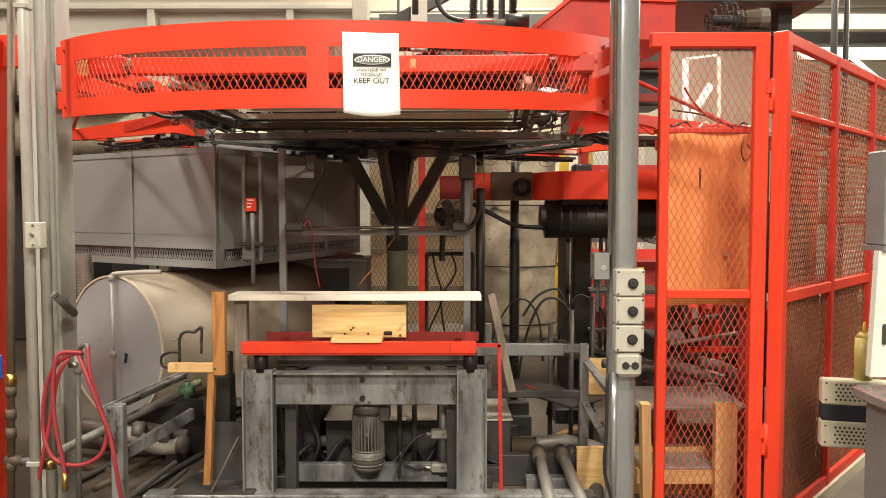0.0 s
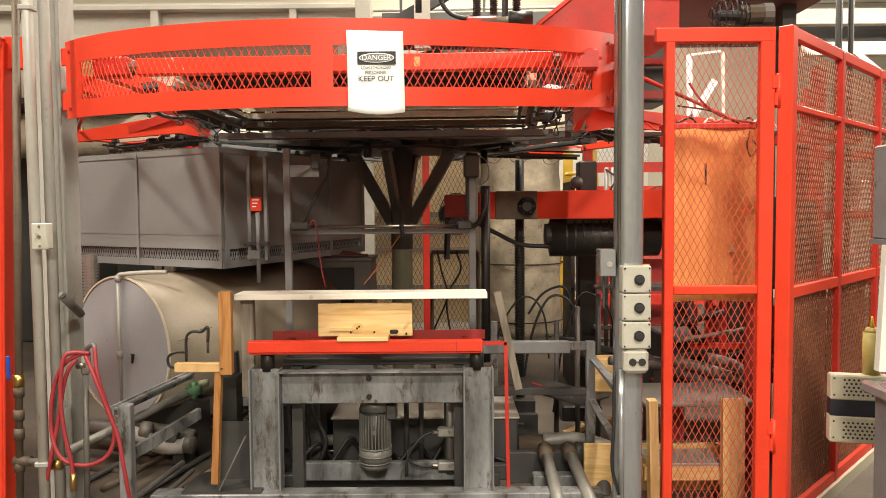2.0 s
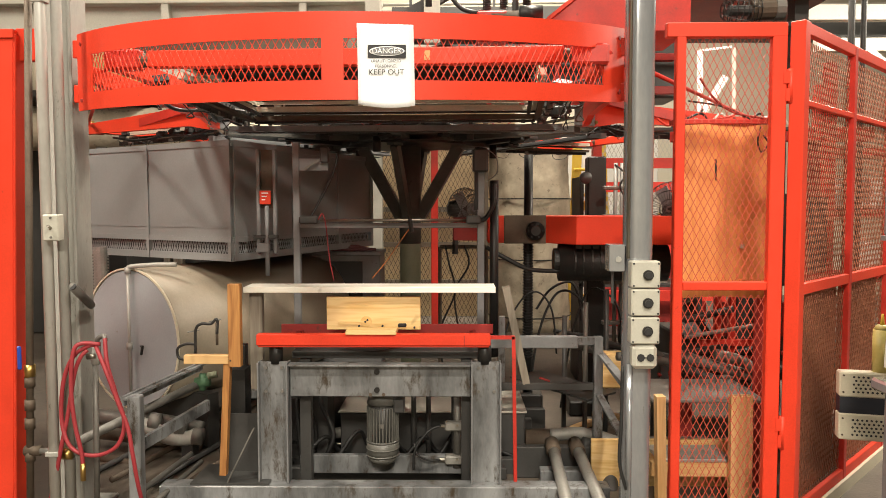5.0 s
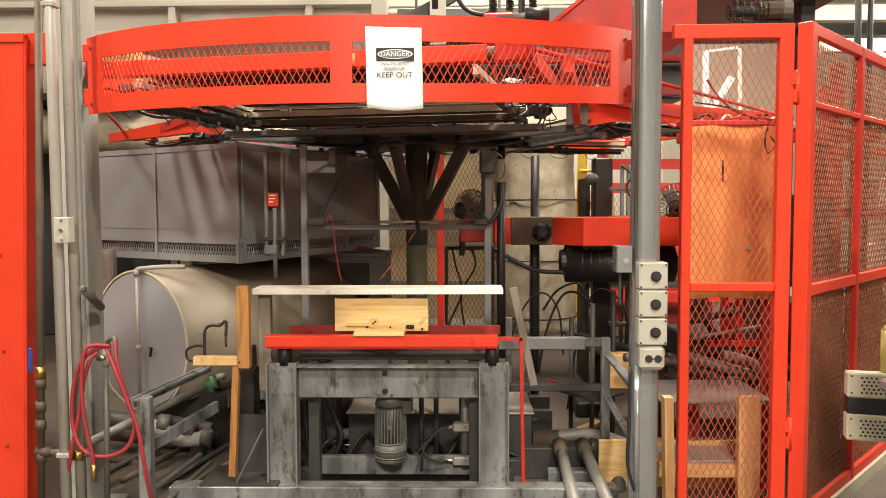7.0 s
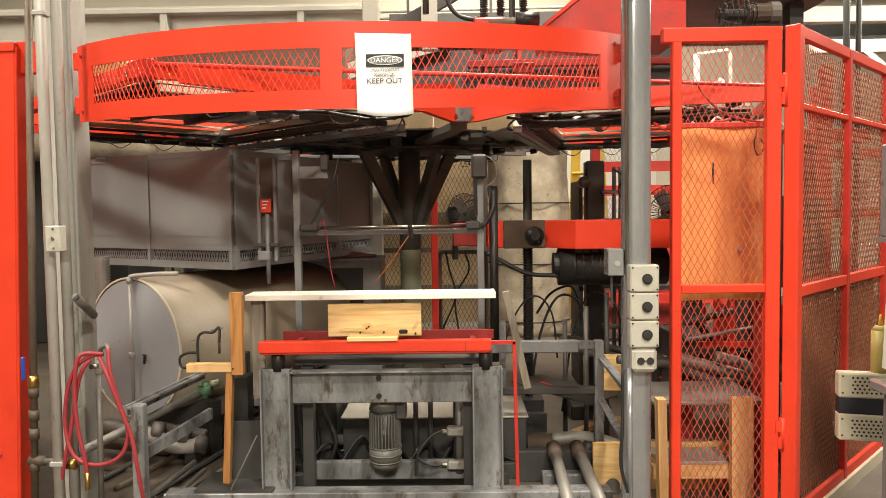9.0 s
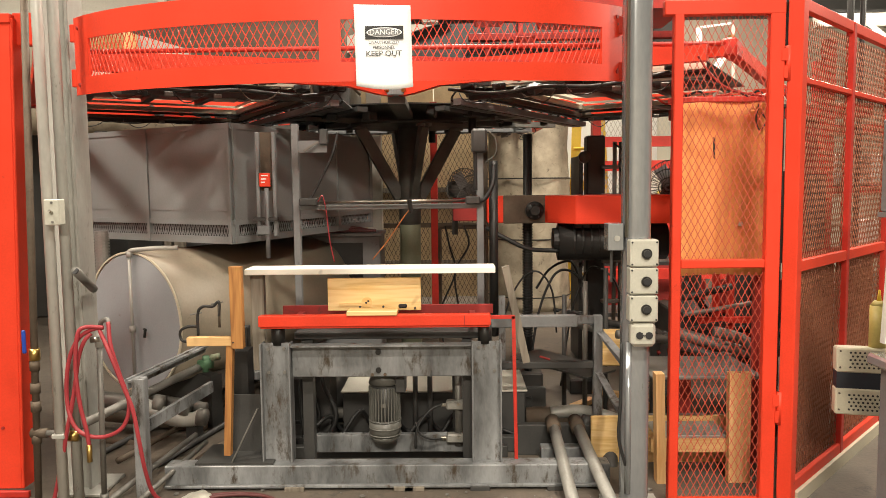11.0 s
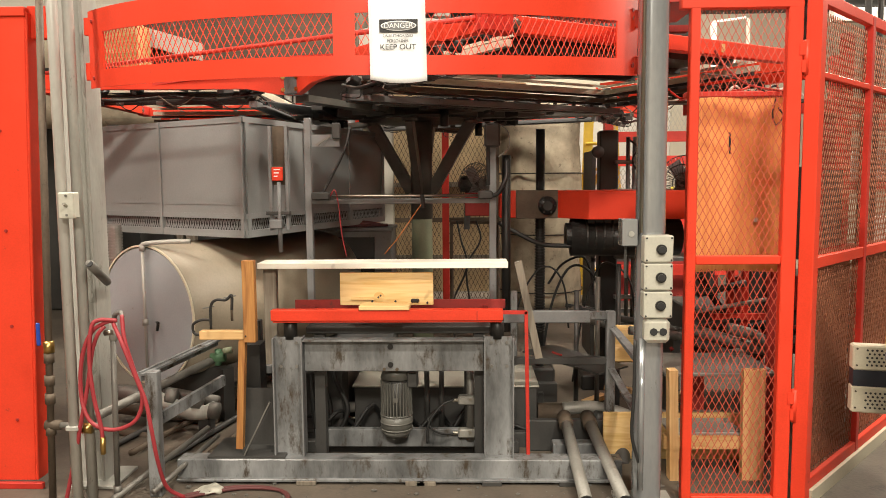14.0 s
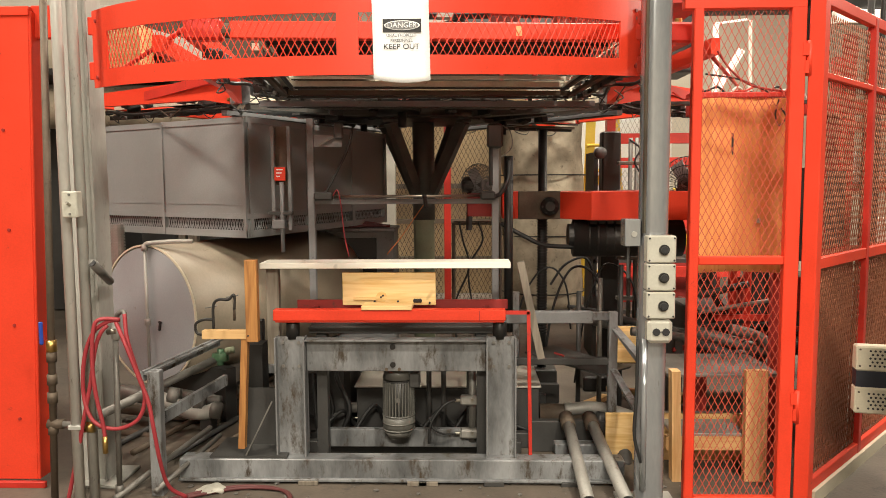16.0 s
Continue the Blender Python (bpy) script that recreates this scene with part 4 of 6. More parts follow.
# ---- frames, switches and drives under the turret ----
def limit_frame():
    th = thing("sensor_frame", "grey steel portal frame with rod and air lines", "frame", (-0.37, 4.1, 0.6))
    part("post", B((-0.892, 4.08, 0.60, -0.855, 4.12, 1.73), bevel=0.003), GREY, th)
    part("post", B((0.112, 4.08, 0.60, 0.150, 4.12, 1.68), bevel=0.003), GREY, th)
    part("crossbar", B((-0.862, 4.085, 1.262, 0.125, 4.115, 1.290), bevel=0.003), GREY, th)
    part("bright_rod", R((-0.74, 4.06, 1.305), (0.06, 4.06, 1.305), 0.008, 10), STEEL, th, "", True)
    part("cylinder_end", B((-0.85, 4.03, 1.285, -0.75, 4.08, 1.33), bevel=0.008), GREY_DARK, th)
    part("cylinder_end", B((0.05, 4.03, 1.285, 0.13, 4.08, 1.33), bevel=0.008), GREY_DARK, th)
    part("cable", hose([(-0.635, 4.060, 1.679), (-0.665, 4.050, 1.558), (-0.742, 4.050, 1.406), (-0.798, 4.050, 1.309)], 0.007), RUBBER, th, "black cable", True)
    part("air_line", hose([(-0.747, 4.040, 1.309), (-0.721, 4.030, 1.340), (-0.703, 4.030, 1.270), (-0.688, 4.040, 1.102), (-0.667, 4.050, 0.979)], 0.0035, 6), RUBBER_RED, th, "thin red air line", True)
    part("cord", hose([(-0.241, 4.050, 1.278), (-0.286, 4.040, 1.218), (-0.377, 4.030, 1.088), (-0.456, 4.030, 0.993)], 0.003, 6), ORANGE, th, "thin orange cord", True)
    part("knot", R((-0.252, 4.040, 1.315), (-0.243, 4.040, 1.242), 0.012, 8), BLACK, th)
    sw = part("limit_switch", B((-0.735, 4.05, 1.615, -0.69, 4.09, 1.70), bevel=0.006), GREY_DARK, th, "dark limit switch")
    part("switch_arm", bars(((-0.74, 4.05, 1.63), (-0.82, 4.05, 1.58), 0.01, 0.012)), STEEL_DULL, sw)
    part("switch_plate", B((-0.86, 4.09, 1.575, -0.70, 4.10, 1.64)), GREY, th)
    part("valve_block", B((0.085, 4.03, 1.56, 0.17, 4.10, 1.69), bevel=0.012), GREY_DARK, th, "greasy valve block")
    part("valve_stem", R((0.105, 4.04, 1.36), (0.105, 4.04, 1.56), 0.011, 10), BLACK, th)
    part("wire_coil", hose([(0.17, 4.04, 1.68), (0.21, 4.03, 1.64), (0.215, 4.03, 1.56), (0.16, 4.04, 1.51)], 0.003, 6), STEEL_DULL, th)
    part("black_tube", R((0.205, 4.12, 0.55), (0.205, 4.12, 1.52), 0.024, 12), BLACK, th, "", True)
    part("elbow_hose", hose([(0.205, 4.10, 1.50), (0.20, 4.06, 1.40), (0.16, 4.05, 1.32), (0.12, 4.05, 1.30)], 0.012), RUBBER, th, "", True)


def actuator():
    th = thing("slide_actuator", "grey slide actuator with small red warning tag", "actuator", (-1.041, 4.1, 1.0))
    part("channel", B((-1.096, 4.10, 1.12, -1.076, 4.14, 1.69), bevel=0.003), GREY, th)
    part("channel", B((-1.006, 4.10, 1.12, -0.986, 4.14, 1.69), bevel=0.003), GREY, th)
    part("back_plate", B((-1.076, 4.13, 1.37, -1.006, 4.14, 1.69)), RUST, th, "rusty brown plate")
    part("body_plate", B((-1.081, 4.09, 1.40, -1.011, 4.11, 1.47), bevel=0.003), RUST, th)
    tg = part("warning_tag", B((-1.073, 4.08, 1.392, -1.013, 4.09, 1.466), bevel=0.003), RED, th, "red printed warning tag")
    for i in range(3):
        part("print_bar", B((-1.061, 4.078, 1.450 - 0.018 * i, -1.025 - 0.008 * i, 4.080, 1.456 - 0.018 * i)), PAPER, tg)
    part("piston_rod", R((-1.036, 4.09, 1.0), (-1.036, 4.09, 1.385), 0.012, 12), GREY, th, "", True)
    part("bracket", B((-1.111, 4.08, 1.205, -0.981, 4.13, 1.225), bevel=0.003), GREY_DARK, th)
    part("lower_block", B((-1.091, 4.07, 1.13, -1.021, 4.12, 1.18), bevel=0.005), GREY, th)


def lift_screws():
    th = thing("lift_screw", "tall black greasy threaded lifting screw", "screw", (0.452, 4.74, 0.2))
    part("shaft", R((0.452, 4.74, 0.2), (0.452, 4.74, 1.70), 0.028, 14), BLACK, th, "", True)
    bm = bmesh.new()
    for i in range(46):
        z = 0.42 + i * 0.0175
        rod(bm, (0.452, 4.74, z), (0.452, 4.74, z + 0.008), 0.034, 12)
    part("thread", bm, BLACK, th)
    part("foot", B((0.36, 4.65, 0.0, 0.54, 4.83, 0.2), bevel=0.01), GREY_DARK, th)
    th = thing("guide_column", "black greasy guide column with pipes and gauge", "column", (0.86, 4.95, 0))
    part("column", B((0.855, 4.92, 0.1, 0.975, 5.04, 1.70), bevel=0.01), BLACK, th)
    part("foot", B((0.74, 4.86, 0.0, 1.0, 5.1, 0.1), bevel=0.01), BLACK, th)
    part("gauge", R((0.835, 4.86, 1.56), (0.835, 4.92, 1.56), 0.038, 20), GREY_DARK, th, "round dark gauge", True)
    for x in (1.01, 1.05, 1.10):
        part("side_pipe", R((x, 4.8, 0.4), (x, 4.8, 1.65), 0.013, 10), STEEL_DULL, th, "", True)
    for z in (0.62, 0.88, 1.3, 1.48):
        part("pipe_clamp", B((0.93, 4.775, z, 1.14, 4.825, z + 0.025), bevel=0.004), STEEL_DULL, th)
    part("cable", hose([(1.0, 4.78, 1.64), (1.06, 4.76, 1.58), (1.03, 4.76, 1.50), (1.08, 4.75, 1.40)], 0.006), RUBBER, th)
    part("cable", hose([(0.517, 4.850, 0.711), (0.608, 4.850, 0.840), (0.736, 4.850, 0.888), (0.792, 4.850, 0.785), (0.808, 4.850, 0.637)], 0.008), RUBBER, th)
    part("lever", R((0.622, 4.800, 0.579), (0.822, 4.800, 0.550), 0.012, 10), BLACK, th)
    part("valve_wheel", R((0.695, 4.800, 0.528), (0.689, 4.760, 0.535), 0.05, 18), RUST, th)


def basket_fan(name, c, r, mat, label, turn=0):
    th = thing(name, label, "fan", m=pose(*c, 0, 0, turn))
    bm = bmesh.new()
    for i in range(36):
        a = 2 * math.pi * i / 36
        hose([(0.02 * math.cos(a), -0.09 * r / 0.12, 0.02 * math.sin(a)), (0.65 * r * math.cos(a), -0.075 * r / 0.12, 0.65 * r * math.sin(a)), (r * math.cos(a), 0, r * math.sin(a)), (0.6 * r * math.cos(a), 0.06, 0.6 * r * math.sin(a))], 0.0022, 4, 3, True, bm)
    part("wire_guard", bm, mat, th, "wire guard")
    for q in (1.0, 0.66, 0.35):
        bm = bmesh.new()
        for i in range(24):
            a, b = 2 * math.pi * i / 24, 2 * math.pi * (i + 1) / 24
            y = -0.075 * r / 0.12 if q < 1 else 0
            rod(bm, (q * r * math.cos(a), y, q * r * math.sin(a)), (q * r * math.cos(b), y, q * r * math.sin(b)), 0.003, 4)
        part("guard_ring", bm, mat, th)
    part("motor", R((0, 0.02, 0), (0, 0.14, 0), 0.4 * r, 16), GREY_DARK, th, "", True)
    for i in range(3):
        a = 2.1 * i
        bm = bmesh.new()
        bar(bm, (0.1 * r * math.cos(a), -0.01, 0.1 * r * math.sin(a)), (0.85 * r * math.cos(a), 0.0, 0.85 * r * math.sin(a)), 0.5 * r, 0.006, (0.3 * math.sin(a), 1, 0))
        part("blade", bm, GREY, th)
    part("bracket", bars(((0, 0.1, 0), (0, 0.12, -2.2 * r), 0.03, 0.03), up=(0, 1, 0)), GREY_DARK, th)


# ---- behind the turret ----
def back_cage():
    th = thing("rear_cage", "red framed mesh cage behind the column", "fence", (-0.25, 8.35, 0))
    part("post", B((-0.272, 8.32, 0, -0.196, 8.40, 2.3), bevel=0.004), RED_WORN, th)
    part("post", B((0.304, 8.32, 0, 0.360, 8.40, 2.3), bevel=0.004), RUST, th)
    for x0, x1 in ((-0.936, -0.272), (-0.196, 0.304)):
        part("rail", B((x0, 8.33, 0.92, x1, 8.38, 0.97)), RUST, th)
        part("mesh_infill", lattice(x1 - x0, 2.28, 0.048, 0.098, 0.005, (1, 0, 0), (x0, 8.36, 0.0)), RUST, th, "expanded metal mesh")
    # Added backdrop whose warm colour stands in for light beyond the mesh.
    th = thing("warm_backdrop", "warm tan backdrop added for the lit area behind the mesh", "screen", (-0.3, 9.3, 0))
    part("board", B((-1.24, 9.3, 0.0, -0.26, 9.32, 2.6), bevel=0.003), WARM_BACK, th)
    part("board", B((-0.25, 9.3, 0.0, 0.73, 9.32, 2.6), bevel=0.003), WARM_BACK, th)
    for z in (0.4, 1.3):
        part("batten", B((-1.24, 9.27, z, 0.73, 9.3, z + 0.06)), OLD_WOOD, th)
    th = thing("grey_column", "plain pale grey steel column behind the oven", "column", (-0.88, 8.24, 0))
    part("tube", B((-0.955, 8.17, 0, -0.800, 8.31, 2.6), bevel=0.008), BEAM, th)
    part("base_plate", B((-1.03, 8.1, 0, -0.72, 8.38, 0.015)), GREY, th)
    th = thing("control_cabinet", "dark grey sheet metal cabinet with black opening", "cabinet", (-0.9, 5.3, 0))
    part("body", B((-1.10, 5.35, 0.0, -0.545, 5.70, 1.03), bevel=0.006), GREY, th)
    part("opening", B((-1.00, 5.34, 0.60, -0.67, 5.352, 0.985)), BLACK, th, "black opening")
    part("top_rail", B((-1.11, 5.34, 1.03, -0.535, 5.71, 1.055), bevel=0.004), GREY, th)
    th = thing("cabinet_hoses", "dusty red hoses lying on the dark cabinet", "hose", (-0.7, 5.4, 1.055))
    for i in range(3):
        part("hose", hose([(-0.95 + 0.03 * i, 5.38 + 0.03 * i, 1.066), (-0.84, 5.37 + 0.03 * i, 1.066 + 0.012 * i), (-0.72, 5.40 + 0.02 * i, 1.066 + 0.010 * i), (-0.58 - 0.02 * i, 5.42, 1.067)], 0.010, 8), HOSE_OLD, th, "", True)
    th = thing("cable_rack", "dark rack with hanging black hoses", "rack", (0.0, 5.5, 0))
    part("bar", R((-0.12, 5.5, 1.08), (0.22, 5.5, 1.08), 0.014, 10), RUST, th)
    for x in (-0.12, 0.22):
        part("leg", R((x, 5.5, 0), (x, 5.5, 1.08), 0.014, 10), RUST, th)
    for i, x in enumerate((-0.08, 0.06)):
        part("hanging_hose", hose([(x, 5.48, 1.09), (x + 0.03, 5.45, 0.95), (x + 0.07 * (-1) ** i, 5.44, 0.75), (x - 0.04, 5.45, 0.45), (x, 5.47, 0.1)], 0.007), RUBBER, th, "", True)
    # Added blocks that keep the view through the left mesh opening dark.
    th = thing("dark_backdrop", "large dark block added as a backdrop", "machine", (-2.6, 8.0, 0))
    part("body", B((-5.6, 8.0, 0, -1.1, 9.0, 2.45), bevel=0.02), GREY_DARK, th)
    for x in (-5.0, -4.0, -3.0, -2.0):
        part("rib", B((x, 7.96, 0, x + 0.08, 8.0, 2.45)), GREY_DARK, th)
    part("hood", B((-5.6, 7.7, 2.45, -1.1, 9.0, 3.4), bevel=0.02), RUST, th, "brown backdrop block")
    # Added dark box that covers the pale wall behind the right mesh opening.
    th = thing("upper_backdrop", "dark grey block added as an upper backdrop", "duct", (0.3, 8.2, 2.5))
    part("duct", B((-0.9, 8.0, 2.50, 2.35, 8.6, 3.35), bevel=0.02), GREY_DARK, th)
    for x in (-0.5, 0.4, 1.3):
        part("seam", B((x, 7.985, 2.49, x + 0.05, 8.0, 3.36)), GREY_DARK, th)
        part("hanger", B((x, 8.25, 3.35, x + 0.03, 8.28, 6.2)), GREY_DARK, th)
    th = thing("rear_gantry", "dull red steel gantry hung in front of the dark block", "gantry", (0.9, 7.85, 2.5))
    for x in (0.32, 0.66, 1.02, 1.30, 1.62, 1.98):
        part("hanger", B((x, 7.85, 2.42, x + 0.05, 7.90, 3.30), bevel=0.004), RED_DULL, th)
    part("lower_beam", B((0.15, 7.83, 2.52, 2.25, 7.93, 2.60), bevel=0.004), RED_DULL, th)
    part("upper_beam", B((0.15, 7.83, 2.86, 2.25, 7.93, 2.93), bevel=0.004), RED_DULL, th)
    part("bracket", B((0.62, 7.74, 2.78, 0.82, 7.84, 2.88), bevel=0.006), RED_WORN, th)
    part("white_pipe", R((1.38, 7.80, 2.42), (1.38, 7.80, 2.62), 0.028, 10), WHITE, th, "short white pipe", True)
    for x in (0.30, 2.10):
        part("suspension", B((x, 7.86, 3.30, x + 0.03, 7.89, 6.2)), GREY_DARK, th)
    th = thing("insulated_duct", "tan insulation-wrapped duct above the oven", "duct", (-3.9, 7.5, 2.0))
    part("wrap", R((-5.75, 7.25, 2.15), (-2.35, 7.70, 2.15), 0.22, 20), CANVAS, th, "", True)
    part("support", B((-3.5, 7.3, 0.0, -3.4, 7.7, 1.95)), GREY_DARK, th)
    th = thing("red_machine", "dull red machine frame far behind the canvas", "machine", (2.25, 8.3, 0))
    part("post", B((1.49, 8.2, 0, 1.58, 8.32, 2.25)), RED_WORN, th)
    part("post", B((2.86, 8.2, 0, 2.95, 8.32, 2.25)), RED_WORN, th)
    for z in (0.33, 0.86, 1.52, 1.78):
        part("beam", B((1.58, 8.23, z, 2.86, 8.30, z + 0.11)), RED_WORN, th)
    part("body", B((1.67, 8.4, 0, 2.8, 8.95, 0.82)), RED_DULL, th)
    part("mesh_infill", lattice(1.28, 0.36, 0.048, 0.096, 0.006, (1, 0, 0), (1.58, 8.26, 1.88)), BEAM, th)
    part("mesh_infill", lattice(1.28, 0.54, 0.048, 0.096, 0.006, (1, 0, 0), (1.58, 8.26, 0.97)), BEAM, th)
    th = thing("yellow_ladder", "bright yellow steel A-frame ladder", "ladder", (1.6, 9.0, 0))
    for x0, x1 in ((1.38, 1.46), (1.85, 1.73)):
        part("stile", bars(((x0, 9.0, 0), (x1, 9.06, 2.2), 0.11, 0.03), up=(0, 1, 0)), YELLOW, th)
    for i in range(6):
        part("rung", R((1.41, 9.0, 0.3 + 0.3 * i), (1.79, 9.0, 0.3 + 0.3 * i), 0.018, 10), YELLOW, th)
    part("brace", bars(((1.43, 9.01, 1.21), (1.73, 9.01, 1.68), 0.06, 0.03), up=(0, 1, 0)), YELLOW, th)
    th = thing("white_board", "plain white panel standing against the wall", "panel", (1.7, 10.2, 0))
    part("sheet", B((1.25, 10.2, 0.0, 2.72, 10.23, 2.4), bevel=0.004), WHITE, th)
    part("frame_strip", B((1.19, 10.18, 0.0, 1.25, 10.24, 2.44)), GREY, th)


def hall_details():
    th = thing("flex_duct", "ribbed grey flexible duct beside the tank", "duct", (-2.0, 4.4, 1.0))
    bm = bmesh.new()
    for i in range(14):
        rod(bm, (-2.13, 4.45, 0.88 + 0.018 * i), (-2.13, 4.45, 0.89 + 0.018 * i), 0.045, 14)
    rod(bm, (-2.13, 4.45, 0.5), (-2.13, 4.45, 1.14), 0.038, 14)
    part("ribs", bm, WOOL, th)
    th = thing("white_uprights", "thin white pipes standing behind the turret", "pipe", (-2.3, 8.7, 2.0))
    for p, r in (((-2.14, 7.92, 3.2), 0.011), ((-1.864, 7.92, 3.2), 0.038), ((-1.80, 7.94, 3.2), 0.011)):
        part("pipe", R((p[0], p[1], 0), (p[0], p[1], 3.35), r, 10), WHITE if r > 0.01 else BEAM, th, "", True)
    th = thing("brown_posts", "pair of brown timber posts behind the mesh", "post", (-3.0, 7.9, 0))
    for x in ((-3.03, 7.82, 2.9), (-2.90, 7.82, 2.9)):
        part("post", B((x[0] - 0.05, 7.78, 0, x[0] + 0.05, 7.86, 3.2), bevel=0.004), OLD_WOOD, th)
    th = thing("slanted_brace", "long grey slanted steel braces over the oven", "beam", (-2.2, 7.7, 1.9))
    part("brace", bars(((-3.79, 7.40, 3.0), (-2.10, 7.90, 2.54), 0.06, 0.17)), BEAM, th)
    part("brace", bars(((-2.10, 7.90, 2.54), (-0.024, 7.90, 3.17), 0.06, 0.16)), BEAM, th)
    part("stanchion", B((-2.14, 7.87, 0, -2.06, 7.93, 2.5)), GREY_DARK, th)
    th = thing("tan_cartons", "stacked tan cartons on a high shelf", "carton", (-3.5, 7.3, 2.0))
    part("carton", B((-3.55, 7.2, 2.48, -3.12, 7.5, 2.90), bevel=0.008), PINE_X, th)
    part("carton", B((-4.05, 7.2, 2.48, -3.62, 7.5, 2.82), bevel=0.008), CREAM, th)
    part("shelf", B((-4.2, 7.15, 2.42, -3.0, 7.6, 2.48)), GREY_DARK, th)
    part("leg", B((-4.15, 7.52, 0, -4.08, 7.59, 2.42)), GREY_DARK, th)
    part("leg", B((-3.12, 7.78, 0, -3.05, 7.85, 2.42)), GREY_DARK, th)
    th = thing("tool_shelf", "cluttered steel shelf with jars and boxes", "shelf", (1.2, 5.9, 0))
    for z in (0.35, 0.75, 1.15):
        part("board", B((0.95, 5.8, z, 1.9, 6.2, z + 0.03)), GREY, th)
    for x in (0.95, 1.87):
        part("upright", B((x, 5.8, 0, x + 0.03, 6.2, 1.6)), GREY_DARK, th)
    rnd = random.Random(9)
    for i in range(16):
        z = (0.38, 0.78, 1.18)[i % 3]
        x = 0.99 + 0.055 * i
        h = 0.08 + 0.16 * rnd.random()
        part("jar", R((x, 5.85, z), (x, 5.85, z + h), 0.03, 12), (WHITE, RED_WORN, STEEL_DULL, CREAM, YELLOW, GREY_DARK)[int(rnd.random() * 6)], th, "", True)
    # more pipework behind the gate
    th = thing("pipe_rack", "rack of grey and black pipes inside the cage", "pipe", (1.5, 4.2, 0))
    for i in range(9):
        x = 1.12 + 0.12 * i
        z = 0.42 + 0.16 * rnd.random()
        part("pipe", R((x - 0.25, 4.05 + 0.03 * i, z - 0.06 + 0.2 * rnd.random()), (x + 0.28, 4.15 + 0.03 * i, z + 0.12 * rnd.random()), 0.012 + 0.014 * rnd.random(), 10), (STEEL_DULL, GREY_DARK, RED_DULL, BLACK)[i % 4], th, "", True)
    for x in (1.12, 1.95):
        part("stand", B((x, 4.1, 0, x + 0.04, 4.3, 0.55)), GREY_DARK, th)
    for i in range(6):
        x = 1.05 + 0.1 * i
        part("wire", hose([(x, 4.0, 1.84), (x + 0.06, 3.98, 1.80 + 0.04 * (i % 2)), (x + 0.13, 3.98, 1.86), (x + 0.2, 4.0, 1.79)], 0.006, 6), (RED_WORN, BLACK, WHITE)[i % 3], th)
    part("wire_tray", B((1.0, 3.98, 1.775, 1.75, 4.06, 1.79)), GREY_DARK, th)
    part("tray_leg", B((1.70, 4.0, 0.0, 1.73, 4.04, 1.775)), GREY_DARK, th)
    # grit and scraps on the floor
    th = thing("floor_scraps", "small scraps and rags on the concrete", "scrap", (0.0, 3.1, 0), kind="stuff")
    bm = bmesh.new()
    for i in range(160):
        x, y = -1.6 + 2.6 * rnd.random(), 2.6 + 0.72 * rnd.random()
        r = 0.003 + 0.008 * rnd.random() ** 3
        bmesh.ops.create_icosphere(bm, subdivisions=1, radius=r, matrix=Matrix.Translation((x, y, r * 0.5)) @ Matrix.Diagonal((1 + rnd.random(), 1 + rnd.random(), 0.6, 1)))
    part("scraps", bm, STEEL_DULL, th)
    th = thing("rag", "crumpled pale rag on the floor", "rag", (-1.15, 3.2, 0))
    bm = bmesh.new()
    bmesh.ops.create_icosphere(bm, subdivisions=3, radius=0.05, matrix=Matrix.Translation((-1.18, 3.22, 0.012)) @ Matrix.Diagonal((1.3, 0.8, 0.35, 1)))
    for v in bm.verts:
        v.co += v.normal * 0.02 * noise.noise(v.co * 30)
    part("cloth", bm, BOX_GREY, th, "", True)
    th = thing("shim_blocks", "small wooden shims under the base beam", "shim", (0.0, 3.36, 0))
    for x in (-0.80, -0.30, -0.25, 0.05, 0.40):
        part("shim", B((x, 3.30, 0.0, x + 0.09, 3.40, 0.02), bevel=0.002), OLD_WOOD if x < 0 else GREY_DARK, th)


